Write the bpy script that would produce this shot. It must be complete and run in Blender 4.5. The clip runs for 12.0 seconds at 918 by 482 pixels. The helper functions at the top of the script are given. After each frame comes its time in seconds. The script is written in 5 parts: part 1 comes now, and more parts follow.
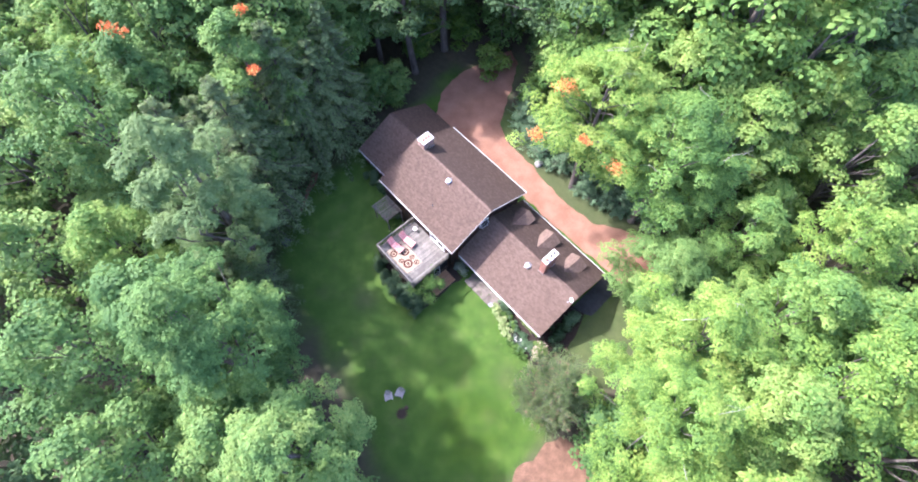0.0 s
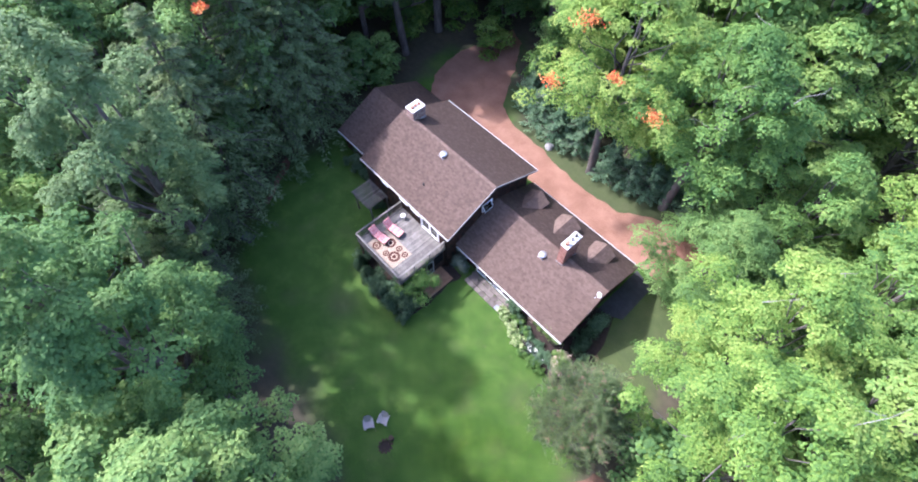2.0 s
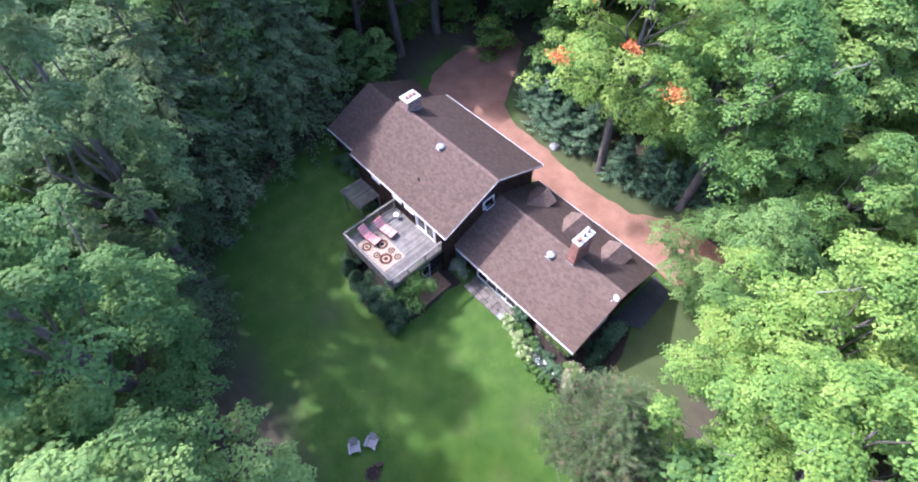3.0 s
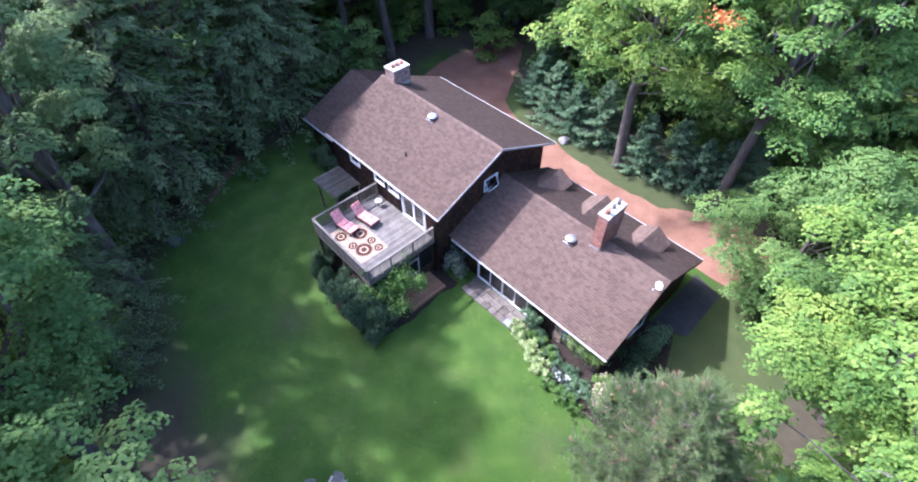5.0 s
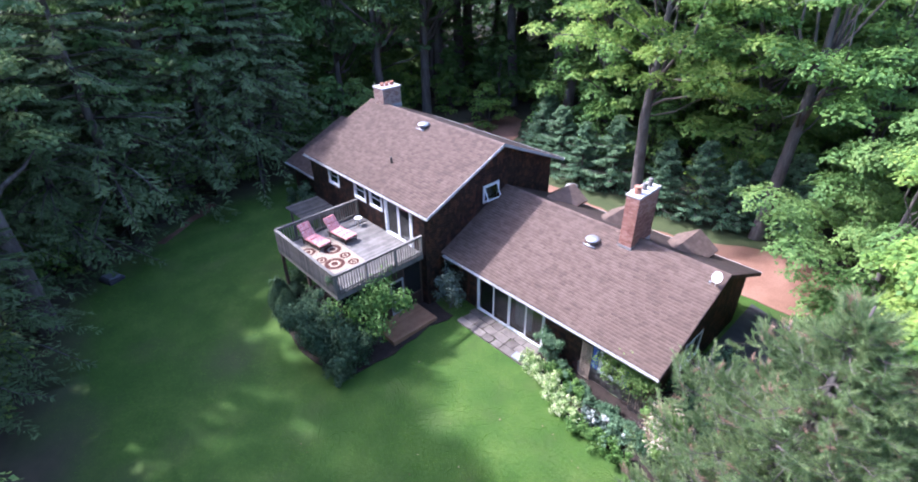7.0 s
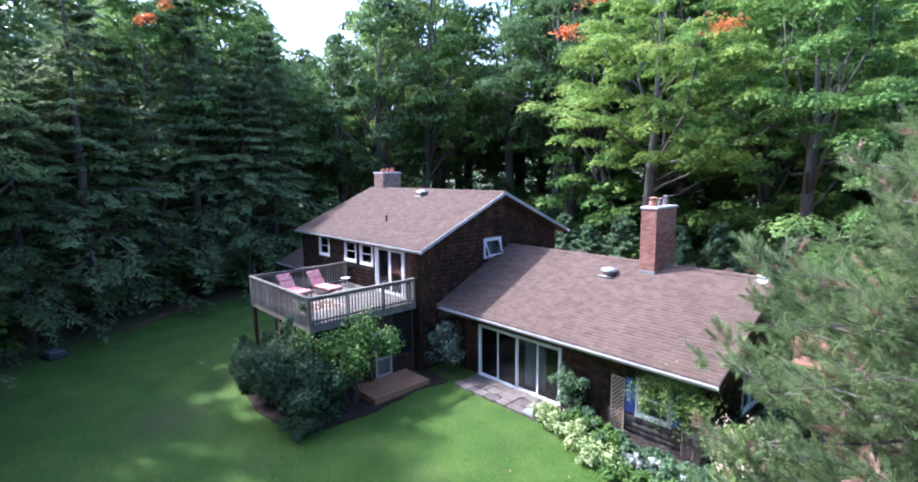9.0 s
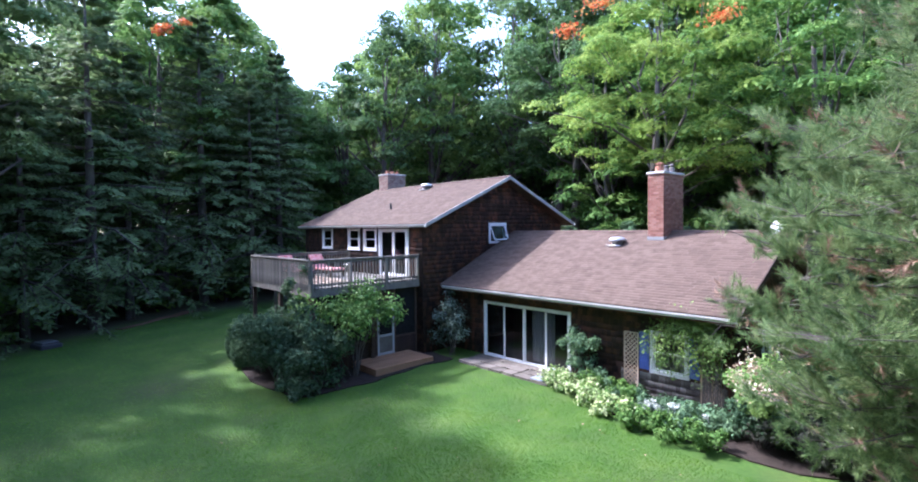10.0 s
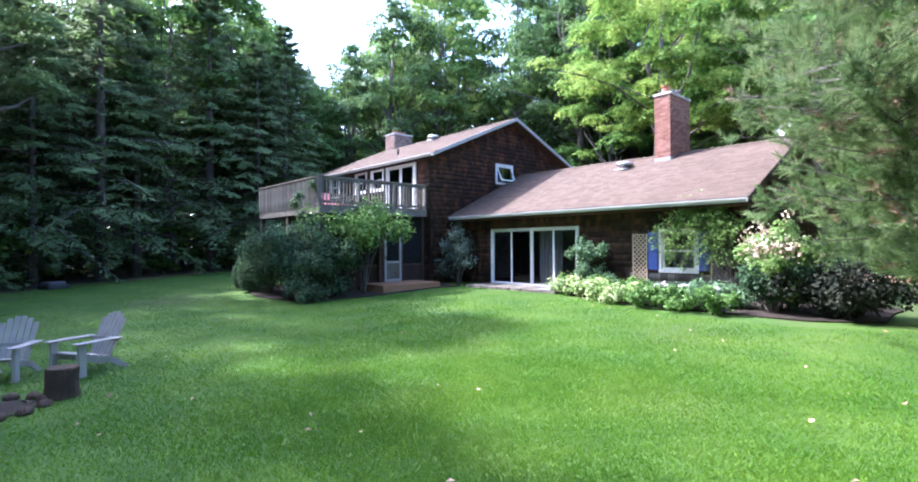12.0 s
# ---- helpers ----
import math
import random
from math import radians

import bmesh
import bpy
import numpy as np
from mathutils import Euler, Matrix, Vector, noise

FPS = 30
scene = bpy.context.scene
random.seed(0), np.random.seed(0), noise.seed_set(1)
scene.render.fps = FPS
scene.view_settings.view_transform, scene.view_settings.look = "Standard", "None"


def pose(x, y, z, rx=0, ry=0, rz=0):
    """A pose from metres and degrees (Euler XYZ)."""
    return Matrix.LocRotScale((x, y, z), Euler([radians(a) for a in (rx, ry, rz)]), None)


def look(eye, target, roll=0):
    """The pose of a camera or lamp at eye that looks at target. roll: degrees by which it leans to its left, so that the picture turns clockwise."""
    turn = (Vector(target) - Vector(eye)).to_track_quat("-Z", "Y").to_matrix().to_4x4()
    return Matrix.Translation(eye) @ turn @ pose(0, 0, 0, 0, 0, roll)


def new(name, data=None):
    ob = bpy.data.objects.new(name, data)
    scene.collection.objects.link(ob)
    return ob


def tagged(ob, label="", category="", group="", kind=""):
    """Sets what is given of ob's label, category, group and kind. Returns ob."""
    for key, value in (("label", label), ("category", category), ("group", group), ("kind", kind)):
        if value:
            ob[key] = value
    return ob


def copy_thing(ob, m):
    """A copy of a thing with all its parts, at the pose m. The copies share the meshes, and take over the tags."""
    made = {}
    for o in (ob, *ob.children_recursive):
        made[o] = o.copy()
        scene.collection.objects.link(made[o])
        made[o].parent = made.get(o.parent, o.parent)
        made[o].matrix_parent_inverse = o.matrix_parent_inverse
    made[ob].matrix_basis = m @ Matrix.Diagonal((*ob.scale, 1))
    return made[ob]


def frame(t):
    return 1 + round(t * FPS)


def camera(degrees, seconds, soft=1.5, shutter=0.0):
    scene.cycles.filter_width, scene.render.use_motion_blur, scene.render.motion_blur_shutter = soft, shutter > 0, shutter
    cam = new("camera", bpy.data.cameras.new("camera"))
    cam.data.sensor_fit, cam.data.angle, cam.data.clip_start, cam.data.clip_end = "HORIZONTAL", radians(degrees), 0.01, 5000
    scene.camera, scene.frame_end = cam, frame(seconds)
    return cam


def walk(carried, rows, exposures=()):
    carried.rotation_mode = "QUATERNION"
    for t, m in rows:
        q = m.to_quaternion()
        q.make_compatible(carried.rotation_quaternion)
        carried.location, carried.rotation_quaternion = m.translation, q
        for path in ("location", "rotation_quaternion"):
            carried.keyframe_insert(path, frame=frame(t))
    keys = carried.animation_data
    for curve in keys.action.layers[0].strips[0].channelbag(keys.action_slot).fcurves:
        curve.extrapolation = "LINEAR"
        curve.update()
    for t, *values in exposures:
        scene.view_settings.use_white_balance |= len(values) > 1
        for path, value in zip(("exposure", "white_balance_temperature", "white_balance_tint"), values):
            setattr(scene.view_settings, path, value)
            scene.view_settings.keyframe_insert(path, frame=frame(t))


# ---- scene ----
cam = camera(84.3, 12.0, 1.9)
PATH = [
    (0, (15.621, -15.049, 50.068), (14.972, -14.463, 48.269), -0.0),
    (0.5, (15.866, -15.214, 47.709), (15.205, -14.629, 45.914), -0.8),
    (1, (15.776, -15.144, 44.87), (15.093, -14.535, 43.091), -0.8),
    (1.5, (15.633, -14.744, 42.089), (14.913, -14.092, 40.34), -0.5),
    (2, (15.584, -14.834, 39.344), (14.827, -14.148, 37.624), -0.6),
    (2.5, (15.447, -14.775, 36.917), (14.653, -14.051, 35.23), -0.5),
    (3, (15.534, -14.707, 34.646), (14.701, -13.95, 32.993), -0.7),
    (3.2, (15.521, -14.761, 33.791), (14.672, -13.988, 32.154), -0.7),
    (4.8, (15.381, -14.514, 26.559), (14.413, -13.616, 25.057), -0.6),
    (5, (15.358, -14.549, 25.653), (14.378, -13.638, 24.166), -0.5),
    (5.5, (15.565, -14.482, 23.196), (14.513, -13.514, 21.797), -0.8),
    (6, (15.726, -14.52, 20.935), (14.601, -13.483, 19.646), -0.9),
    (6.5, (15.797, -14.507, 18.741), (14.606, -13.411, 17.567), -1.0),
    (6.7, (15.8, -14.506, 17.818), (14.583, -13.385, 16.694), -1.0),
    (8.3, (15.819, -14.764, 10.774), (14.427, -13.449, 10.198), -0.4),
    (8.5, (15.824, -14.735, 10.173), (14.413, -13.409, 9.674), -0.6),
    (9, (15.974, -14.538, 8.568), (14.521, -13.192, 8.29), -0.6),
    (9.5, (15.914, -14.659, 6.849), (14.451, -13.305, 6.684), -0.5),
    (10, (15.901, -14.61, 5.178), (14.427, -13.259, 5.123), -0.6),
    (10.5, (15.893, -14.721, 3.701), (14.416, -13.371, 3.697), -0.5),
    (11, (15.738, -14.817, 2.318), (14.265, -13.464, 2.328), -0.4),
    (11.5, (15.796, -14.676, 1.62), (14.318, -13.329, 1.639), -0.4),
    (12, (15.837, -14.826, 1.576), (14.355, -13.483, 1.591), -0.4),
]
walk(cam, [(t, look(eye, target, roll)) for t, eye, target, roll in PATH], [(0, 2.54, 5650, 26), (1.5, 2.16, 5450, 26), (3, 2.17, 5330, 28), (6, 2.3, 5230, 28), (9, 2.34, 5230, 24), (10.5, 2.46, 5230, 21), (11, 2.56, 5230, 20), (12, 2.98, 5330, 20)])

# ---- world, sun ----
SUN = Vector((-0.61, -0.27, 0.745)).normalized()
world = bpy.data.worlds.new("world")
scene.world = world
world.use_nodes = True
wn = world.node_tree
sky = wn.nodes.new("ShaderNodeTexSky")
sky.sky_type = "NISHITA"
sky.sun_disc = False
sky.sun_elevation = math.asin(SUN.z)
sky.sun_rotation = math.atan2(SUN.x, SUN.y)
sky.air_density, sky.dust_density, sky.ozone_density = 1.0, 3.0, 1.0
wn.nodes["Background"].inputs[1].default_value = 0.15
wn.links.new(sky.outputs[0], wn.nodes["Background"].inputs[0])
sun = new("sun", bpy.data.lights.new("sun", "SUN"))
sun.data.energy, sun.data.angle, sun.data.color = 2.2, radians(1.5), (1.0, 0.93, 0.82)
sun.matrix_world = look(SUN * 100, (0, 0, 0))


# ---- materials ----
def mat(name, stops, scale=3.0, rough=0.7, metal=0.0, bump=0.0, bscale=40.0, island=0.0, rnd=0.0, fine=0.35,
        through_light=0.0, spec=0.3, stretch=(1, 1, 1)):
    """Noise at two scales over a colour ramp, varied by island and object, with fine relief."""
    m = bpy.data.materials.new(name)
    m.use_nodes = True
    t = m.node_tree
    n, l = t.nodes, t.links
    p = n["Principled BSDF"]
    tc, mp = n.new("ShaderNodeTexCoord"), n.new("ShaderNodeMapping")
    mp.inputs["Scale"].default_value = stretch
    l.new(tc.outputs["Object"], mp.inputs[0])
    a, b = n.new("ShaderNodeTexNoise"), n.new("ShaderNodeTexNoise")
    a.inputs["Scale"].default_value, b.inputs["Scale"].default_value = scale, bscale
    a.inputs["Detail"].default_value, b.inputs["Detail"].default_value = 4, 3
    for q in (a, b):
        l.new(mp.outputs[0], q.inputs["Vector"])

    def calc(op, x, y):
        k = n.new("ShaderNodeMath")
        k.operation = op
        for s, v in zip(k.inputs, (x, y)):
            if isinstance(v, (int, float)):
                s.default_value = v
            else:
                l.new(v, s)
        return k.outputs[0]

    f = calc("ADD", calc("MULTIPLY", a.outputs[0], 1 - fine), calc("MULTIPLY", b.outputs[0], fine))
    f = calc("ADD", calc("MULTIPLY", calc("SUBTRACT", f, 0.5), 1.7), 0.5)
    if island:
        g = n.new("ShaderNodeNewGeometry")
        f = calc("ADD", f, calc("MULTIPLY", calc("SUBTRACT", g.outputs["Random Per Island"], 0.5), island))
    if rnd:
        o = n.new("ShaderNodeObjectInfo")
        f = calc("ADD", f, calc("MULTIPLY", calc("SUBTRACT", o.outputs["Random"], 0.5), rnd))
    r = n.new("ShaderNodeValToRGB")
    while len(r.color_ramp.elements) < len(stops):
        r.color_ramp.elements.new(0.5)
    for k, c in enumerate(stops):
        r.color_ramp.elements[k].position = 0.15 + 0.7 * k / (len(stops) - 1)
        r.color_ramp.elements[k].color = (*c, 1)
    l.new(f, r.inputs[0])
    l.new(r.outputs[0], p.inputs["Base Color"])
    p.inputs["Roughness"].default_value, p.inputs["Metallic"].default_value = rough, metal
    p.inputs["Specular IOR Level"].default_value = spec
    if bump:
        u = n.new("ShaderNodeBump")
        u.inputs["Strength"].default_value, u.inputs["Distance"].default_value = bump, 0.02
        l.new(b.outputs[0], u.inputs["Height"])
        l.new(u.outputs[0], p.inputs["Normal"])
    if through_light:
        tr, mx = n.new("ShaderNodeBsdfTranslucent"), n.new("ShaderNodeMixShader")
        l.new(r.outputs[0], tr.inputs[0])
        mx.inputs[0].default_value = through_light
        l.new(p.outputs[0], mx.inputs[1])
        l.new(tr.outputs[0], mx.inputs[2])
        l.new(mx.outputs[0], n["Material Output"].inputs[0])
    return m


M_LEAF = mat("leaf_maple", [(0.08, 0.165, 0.052), (0.15, 0.26, 0.073), (0.26, 0.365, 0.105)], 0.35, 0.55, island=0.3, rnd=0.5, through_light=0.42, fine=0.2, spec=0.12)
M_LEAF_BRIGHT = mat("leaf_bright_maple", [(0.09, 0.185, 0.045), (0.185, 0.305, 0.06), (0.34, 0.43, 0.105)], 0.45, 0.55, island=0.4, rnd=0.3, through_light=0.42, fine=0.2, spec=0.12)
M_LEAF_MID = mat("leaf_green_maple", [(0.085, 0.18, 0.05), (0.165, 0.285, 0.067), (0.28, 0.385, 0.1)], 0.4, 0.55, island=0.4, rnd=0.3, through_light=0.42, fine=0.2, spec=0.12)
M_LEAF_DARK = mat("leaf_dark", [(0.07, 0.13, 0.052), (0.122, 0.2, 0.076), (0.18, 0.265, 0.1)], 0.35, 0.55, island=0.3, rnd=0.5, through_light=0.42, fine=0.2, spec=0.12)
M_LEAF_RED = mat("leaf_red", [(0.5, 0.08, 0.03), (0.66, 0.2, 0.06), (0.62, 0.34, 0.1)], 0.8, 0.6, island=0.8, through_light=0.3)
M_SPRUCE = mat("needles_spruce", [(0.09, 0.145, 0.06), (0.15, 0.215, 0.09), (0.215, 0.285, 0.125)], 0.6, 0.7, island=0.5, rnd=0.4, through_light=0.42, spec=0.12)
M_FIR = mat("needles_fir", [(0.075, 0.145, 0.075), (0.135, 0.22, 0.11), (0.2, 0.3, 0.155)], 0.6, 0.6, island=0.6, rnd=0.4, through_light=0.25, spec=0.12)
M_PINE = mat("needles_pine", [(0.085, 0.145, 0.055), (0.175, 0.255, 0.1), (0.32, 0.39, 0.165)], 1.1, 0.5, island=0.5, through_light=0.4, spec=0.12)
M_PINE_DRY = mat("needles_dry", [(0.22, 0.13, 0.08), (0.32, 0.2, 0.13), (0.4, 0.27, 0.19)], 0.7, 0.6, island=0.7)
M_BARK = mat("bark", [(0.05, 0.042, 0.036), (0.105, 0.09, 0.078), (0.18, 0.16, 0.14)], 4, 0.9, bump=0.8, bscale=14, stretch=(1, 1, 0.25))
M_DEAD = mat("dead_wood", [(0.2, 0.18, 0.16), (0.32, 0.3, 0.27)], 4, 0.9)
M_SHRUB = mat("leaf_shrub", [(0.04, 0.08, 0.04), (0.075, 0.13, 0.065), (0.13, 0.19, 0.1)], 1.5, 0.7, island=0.6, rnd=0.4, through_light=0.35, spec=0.12)
# near-black leaves: the pine's shade put into the leaf colour
M_SHADED_LEAF = mat("leaf_shaded", [(0.012, 0.015, 0.011), (0.022, 0.026, 0.018), (0.042, 0.045, 0.03)], 1.5, 0.8, island=0.6, through_light=0.1, spec=0.1)
M_LIME = mat("leaf_lime", [(0.06, 0.14, 0.03), (0.12, 0.22, 0.05), (0.19, 0.3, 0.08)], 1.5, 0.5, island=0.6, through_light=0.35, spec=0.12)
M_GREYGREEN = mat("leaf_greygreen", [(0.05, 0.08, 0.055), (0.11, 0.15, 0.11), (0.2, 0.25, 0.2)], 2, 0.5, island=0.8, through_light=0.2, spec=0.12)
M_VARIEG = mat("leaf_variegated", [(0.13, 0.25, 0.05), (0.36, 0.45, 0.16), (0.6, 0.64, 0.36)], 3, 0.5, island=0.9, through_light=0.25, spec=0.12)
M_BLOOM = mat("petals", [(0.5, 0.33, 0.24), (0.66, 0.5, 0.38), (0.74, 0.66, 0.52)], 5, 0.7, island=0.8, through_light=0.2)
M_WHITE_BLOOM = mat("white_petals", [(0.6, 0.62, 0.55), (0.75, 0.76, 0.7)], 5, 0.7, island=0.5, through_light=0.2)
M_GRASS = mat("grass_blades", [(0.072, 0.18, 0.013), (0.115, 0.235, 0.019), (0.175, 0.285, 0.033)], 0.7, 0.5, island=0.4, through_light=0.4, fine=0.25, bscale=4, spec=0.12)
M_SHINGLE = mat("roof_shingles", [(0.086, 0.057, 0.043), (0.112, 0.076, 0.057), (0.143, 0.099, 0.075)], 4.0, 0.85, bump=0.4, bscale=110, island=0.45, rnd=0.45, fine=0.25)
M_SHAKE = mat("cedar_shakes", [(0.02, 0.0135, 0.012), (0.045, 0.027, 0.021), (0.13, 0.055, 0.035)], 0.7, 0.8, bump=0.5, bscale=60, island=0.5, stretch=(3, 3, 0.6))
M_BRICK = mat("bricks", [(0.22, 0.095, 0.068), (0.31, 0.15, 0.11), (0.4, 0.22, 0.17)], 8, 0.85, bump=0.4, bscale=90, island=0.7, rnd=0.7)
M_PALEBRICK = mat("pale_bricks", [(0.22, 0.135, 0.105), (0.3, 0.2, 0.165), (0.38, 0.29, 0.24)], 8, 0.85, bump=0.4, bscale=90, island=0.7)
M_MORTAR = mat("mortar", [(0.2, 0.18, 0.16), (0.3, 0.27, 0.24)], 6, 0.95, bump=0.3)
M_CAP = mat("concrete_cap", [(0.42, 0.4, 0.37), (0.6, 0.58, 0.55)], 5, 0.9, bump=0.3)
M_CLAY = mat("clay_flue", [(0.3, 0.13, 0.08), (0.42, 0.2, 0.13)], 6, 0.8)
M_FLUE = mat("sooty_flue", [(0.1, 0.09, 0.085), (0.2, 0.18, 0.165)], 6, 0.7)
M_MAT = mat("mat_weave", [(0.2, 0.23, 0.28), (0.3, 0.33, 0.38)], 8, 0.9, bscale=60)
M_LID = mat("faded_plastic", [(0.1, 0.1, 0.105), (0.16, 0.16, 0.165)], 5, 0.6)
M_WHITE = mat("white_paint", [(0.66, 0.66, 0.65), (0.8, 0.8, 0.79)], 3, 0.45, fine=0.2)
M_GUTTER = mat("gutter_enamel", [(0.4, 0.39, 0.37), (0.56, 0.55, 0.52)], 2, 0.4)
M_TRIM = mat("grey_trim", [(0.3, 0.3, 0.29), (0.42, 0.42, 0.41)], 2, 0.6)
M_BLUE = mat("blue_paint", [(0.06, 0.1, 0.36), (0.12, 0.17, 0.48)], 3, 0.5)
M_METAL = mat("galvanised", [(0.4, 0.41, 0.42), (0.58, 0.59, 0.6)], 6, 0.4, metal=0.7)
M_DISH = mat("dish_enamel", [(0.7, 0.7, 0.7), (0.8, 0.8, 0.8)], 6, 0.35)
M_DECK = mat("weathered_deck", [(0.11, 0.1, 0.085), (0.17, 0.155, 0.133), (0.235, 0.215, 0.185)], 2.5, 0.85, bump=0.3, bscale=30, rnd=0.5, island=0.4, stretch=(1, 1, 1))
M_STEP = mat("stained_step", [(0.22, 0.115, 0.058), (0.33, 0.185, 0.1)], 3, 0.7, rnd=0.4, island=0.3)
M_STONE = mat("flagstone", [(0.1, 0.085, 0.07), (0.155, 0.132, 0.11), (0.22, 0.19, 0.16)], 2.5, 0.85, bump=0.5, bscale=25, rnd=0.6)
M_LATTICE = mat("lattice_wood", [(0.36, 0.27, 0.19), (0.5, 0.39, 0.28)], 4, 0.8, island=0.4)
M_CHAIR = mat("chair_resin", [(0.29, 0.265, 0.25), (0.4, 0.37, 0.35)], 4, 0.6, fine=0.2)
M_DRIVE = mat("red_gravel", [(0.155, 0.08, 0.05), (0.235, 0.125, 0.082), (0.31, 0.18, 0.125)], 0.5, 0.95, bump=0.5, bscale=18, fine=0.45)
M_EARTH = mat("bare_earth", [(0.07, 0.045, 0.028), (0.14, 0.08, 0.05), (0.22, 0.13, 0.085)], 1.4, 0.95, bump=0.5, bscale=14, fine=0.45)
M_ASPHALT = mat("asphalt", [(0.035, 0.035, 0.037), (0.06, 0.06, 0.063)], 2, 0.9, bump=0.3)
M_MULCH = mat("mulch", [(0.018, 0.013, 0.01), (0.045, 0.032, 0.024)], 4, 0.95, bump=0.8, bscale=30)
M_DARK = mat("interior", [(0.14, 0.13, 0.12), (0.2, 0.19, 0.18)], 2, 0.9)
M_CURTAIN = mat("curtain_cloth", [(0.3, 0.3, 0.3), (0.42, 0.42, 0.41)], 6, 0.9, stretch=(3, 1, 0.3))
# weathered grey shakes, with the sunlight on the low wall mixed into their colour
M_GREYSHAKE = mat("sunlit_weathered_shakes", [(0.12, 0.105, 0.095), (0.2, 0.18, 0.165), (0.29, 0.27, 0.25)], 1.2, 0.85, bump=0.5, bscale=60, island=0.8, stretch=(3, 3, 0.6))
M_BLACK = mat("black_plastic", [(0.03, 0.03, 0.033), (0.06, 0.06, 0.066)], 5, 0.5)
# opaque and near black: holds the shade of the space behind the screens
M_MESH = mat("shade_dark_screen", [(0.01, 0.01, 0.01), (0.02, 0.02, 0.02)], 9, 0.9, bscale=200, spec=0.1)
M_LOG = mat("cut_wood", [(0.04, 0.027, 0.02), (0.095, 0.062, 0.042)], 8, 0.9, bump=0.5)
M_ROCK = mat("field_stone", [(0.2, 0.19, 0.18), (0.36, 0.35, 0.33)], 3, 0.9, bump=0.5, bscale=12, rnd=0.5)


def ground_material():
    """Lawn, forest litter and bare patches, mixed by place."""
    m = mat("lawn_and_litter", [(0.028, 0.07, 0.008), (0.047, 0.099, 0.012), (0.082, 0.133, 0.022)], 0.7, 0.9, bump=0.35, bscale=9, fine=0.4)
    t = m.node_tree
    n, l = t.nodes, t.links
    p = n["Principled BSDF"]
    grass = p.inputs["Base Color"].links[0].from_socket
    at = n.new("ShaderNodeAttribute")
    at.attribute_name = "wood"
    ns = n.new("ShaderNodeTexNoise")
    ns.inputs["Scale"].default_value, ns.inputs["Detail"].default_value = 1.6, 6
    tc = n.new("ShaderNodeTexCoord")
    l.new(tc.outputs["Object"], ns.inputs["Vector"])
    rp = n.new("ShaderNodeValToRGB")
    rp.color_ramp.elements[0].color, rp.color_ramp.elements[1].color = (0.033, 0.033, 0.02, 1), (0.095, 0.08, 0.05, 1)
    l.new(ns.outputs[0], rp.inputs[0])
    mx = n.new("ShaderNodeMix")
    mx.data_type = "RGBA"
    l.new(at.outputs["Fac"], mx.inputs["Factor"])
    worn = n.new("ShaderNodeTexNoise")
    worn.inputs["Scale"].default_value, worn.inputs["Detail"].default_value = 0.42, 8
    l.new(tc.outputs["Object"], worn.inputs["Vector"])
    wr = n.new("ShaderNodeMapRange")
    wr.inputs["From Min"].default_value, wr.inputs["From Max"].default_value = 0.54, 0.7
    wr.inputs["To Max"].default_value = 0.32
    l.new(worn.outputs[0], wr.inputs["Value"])
    wm = n.new("ShaderNodeMix")
    wm.data_type = "RGBA"
    wm.inputs[7].default_value = (0.085, 0.09, 0.034, 1)
    l.new(wr.outputs[0], wm.inputs["Factor"])
    l.new(grass, wm.inputs[6])
    l.new(wm.outputs[2], mx.inputs[6])
    l.new(rp.outputs[0], mx.inputs[7])
    l.new(mx.outputs[2], p.inputs["Base Color"])
    return m


def glass():
    m = bpy.data.materials.new("glass")
    m.use_nodes = True
    p = m.node_tree.nodes["Principled BSDF"]
    p.inputs["Base Color"].default_value = (0.6, 0.64, 0.66, 1)
    p.inputs["Roughness"].default_value = 0.03
    p.inputs["Transmission Weight"].default_value = 1.0
    p.inputs["IOR"].default_value = 1.5
    return m


M_GROUND, M_GLASS = ground_material(), glass()


# ---- building helpers ----
def box(bm, x0, x1, y0, y1, z0, z1, bevel=0.0):
    vs = [bm.verts.new((x, y, z)) for z in (z0, z1) for y in (y0, y1) for x in (x0, x1)]
    fs = [bm.faces.new([vs[i] for i in q]) for q in ((0, 2, 3, 1), (4, 5, 7, 6), (0, 1, 5, 4), (2, 6, 7, 3), (0, 4, 6, 2), (1, 3, 7, 5))]
    if bevel:
        bmesh.ops.bevel(bm, geom=list({e for f in fs for e in f.edges}), offset=bevel, segments=1, affect="EDGES")
    return vs


def boxes(*dims, bevel=0.0):
    bm = bmesh.new()
    for d in dims:
        box(bm, *d, bevel=bevel)
    return bm


def beam(bm, a, b, w, h):
    """A squared timber from a to b, w wide and h high."""
    a, b = Vector(a), Vector(b)
    d = (b - a).normalized()
    s = d.cross(Vector((0, 0, 1)))
    s = s.normalized() if s.length > 1e-4 else Vector((1, 0, 0))
    u = s.cross(d)
    vs = [bm.verts.new(p + s * w / 2 * i + u * h / 2 * j) for p in (a, b) for i, j in ((-1, -1), (1, -1), (1, 1), (-1, 1))]
    for q in ((3, 2, 1, 0), (4, 5, 6, 7), (0, 1, 5, 4), (1, 2, 6, 5), (2, 3, 7, 6), (3, 0, 4, 7)):
        bm.faces.new([vs[i] for i in q])


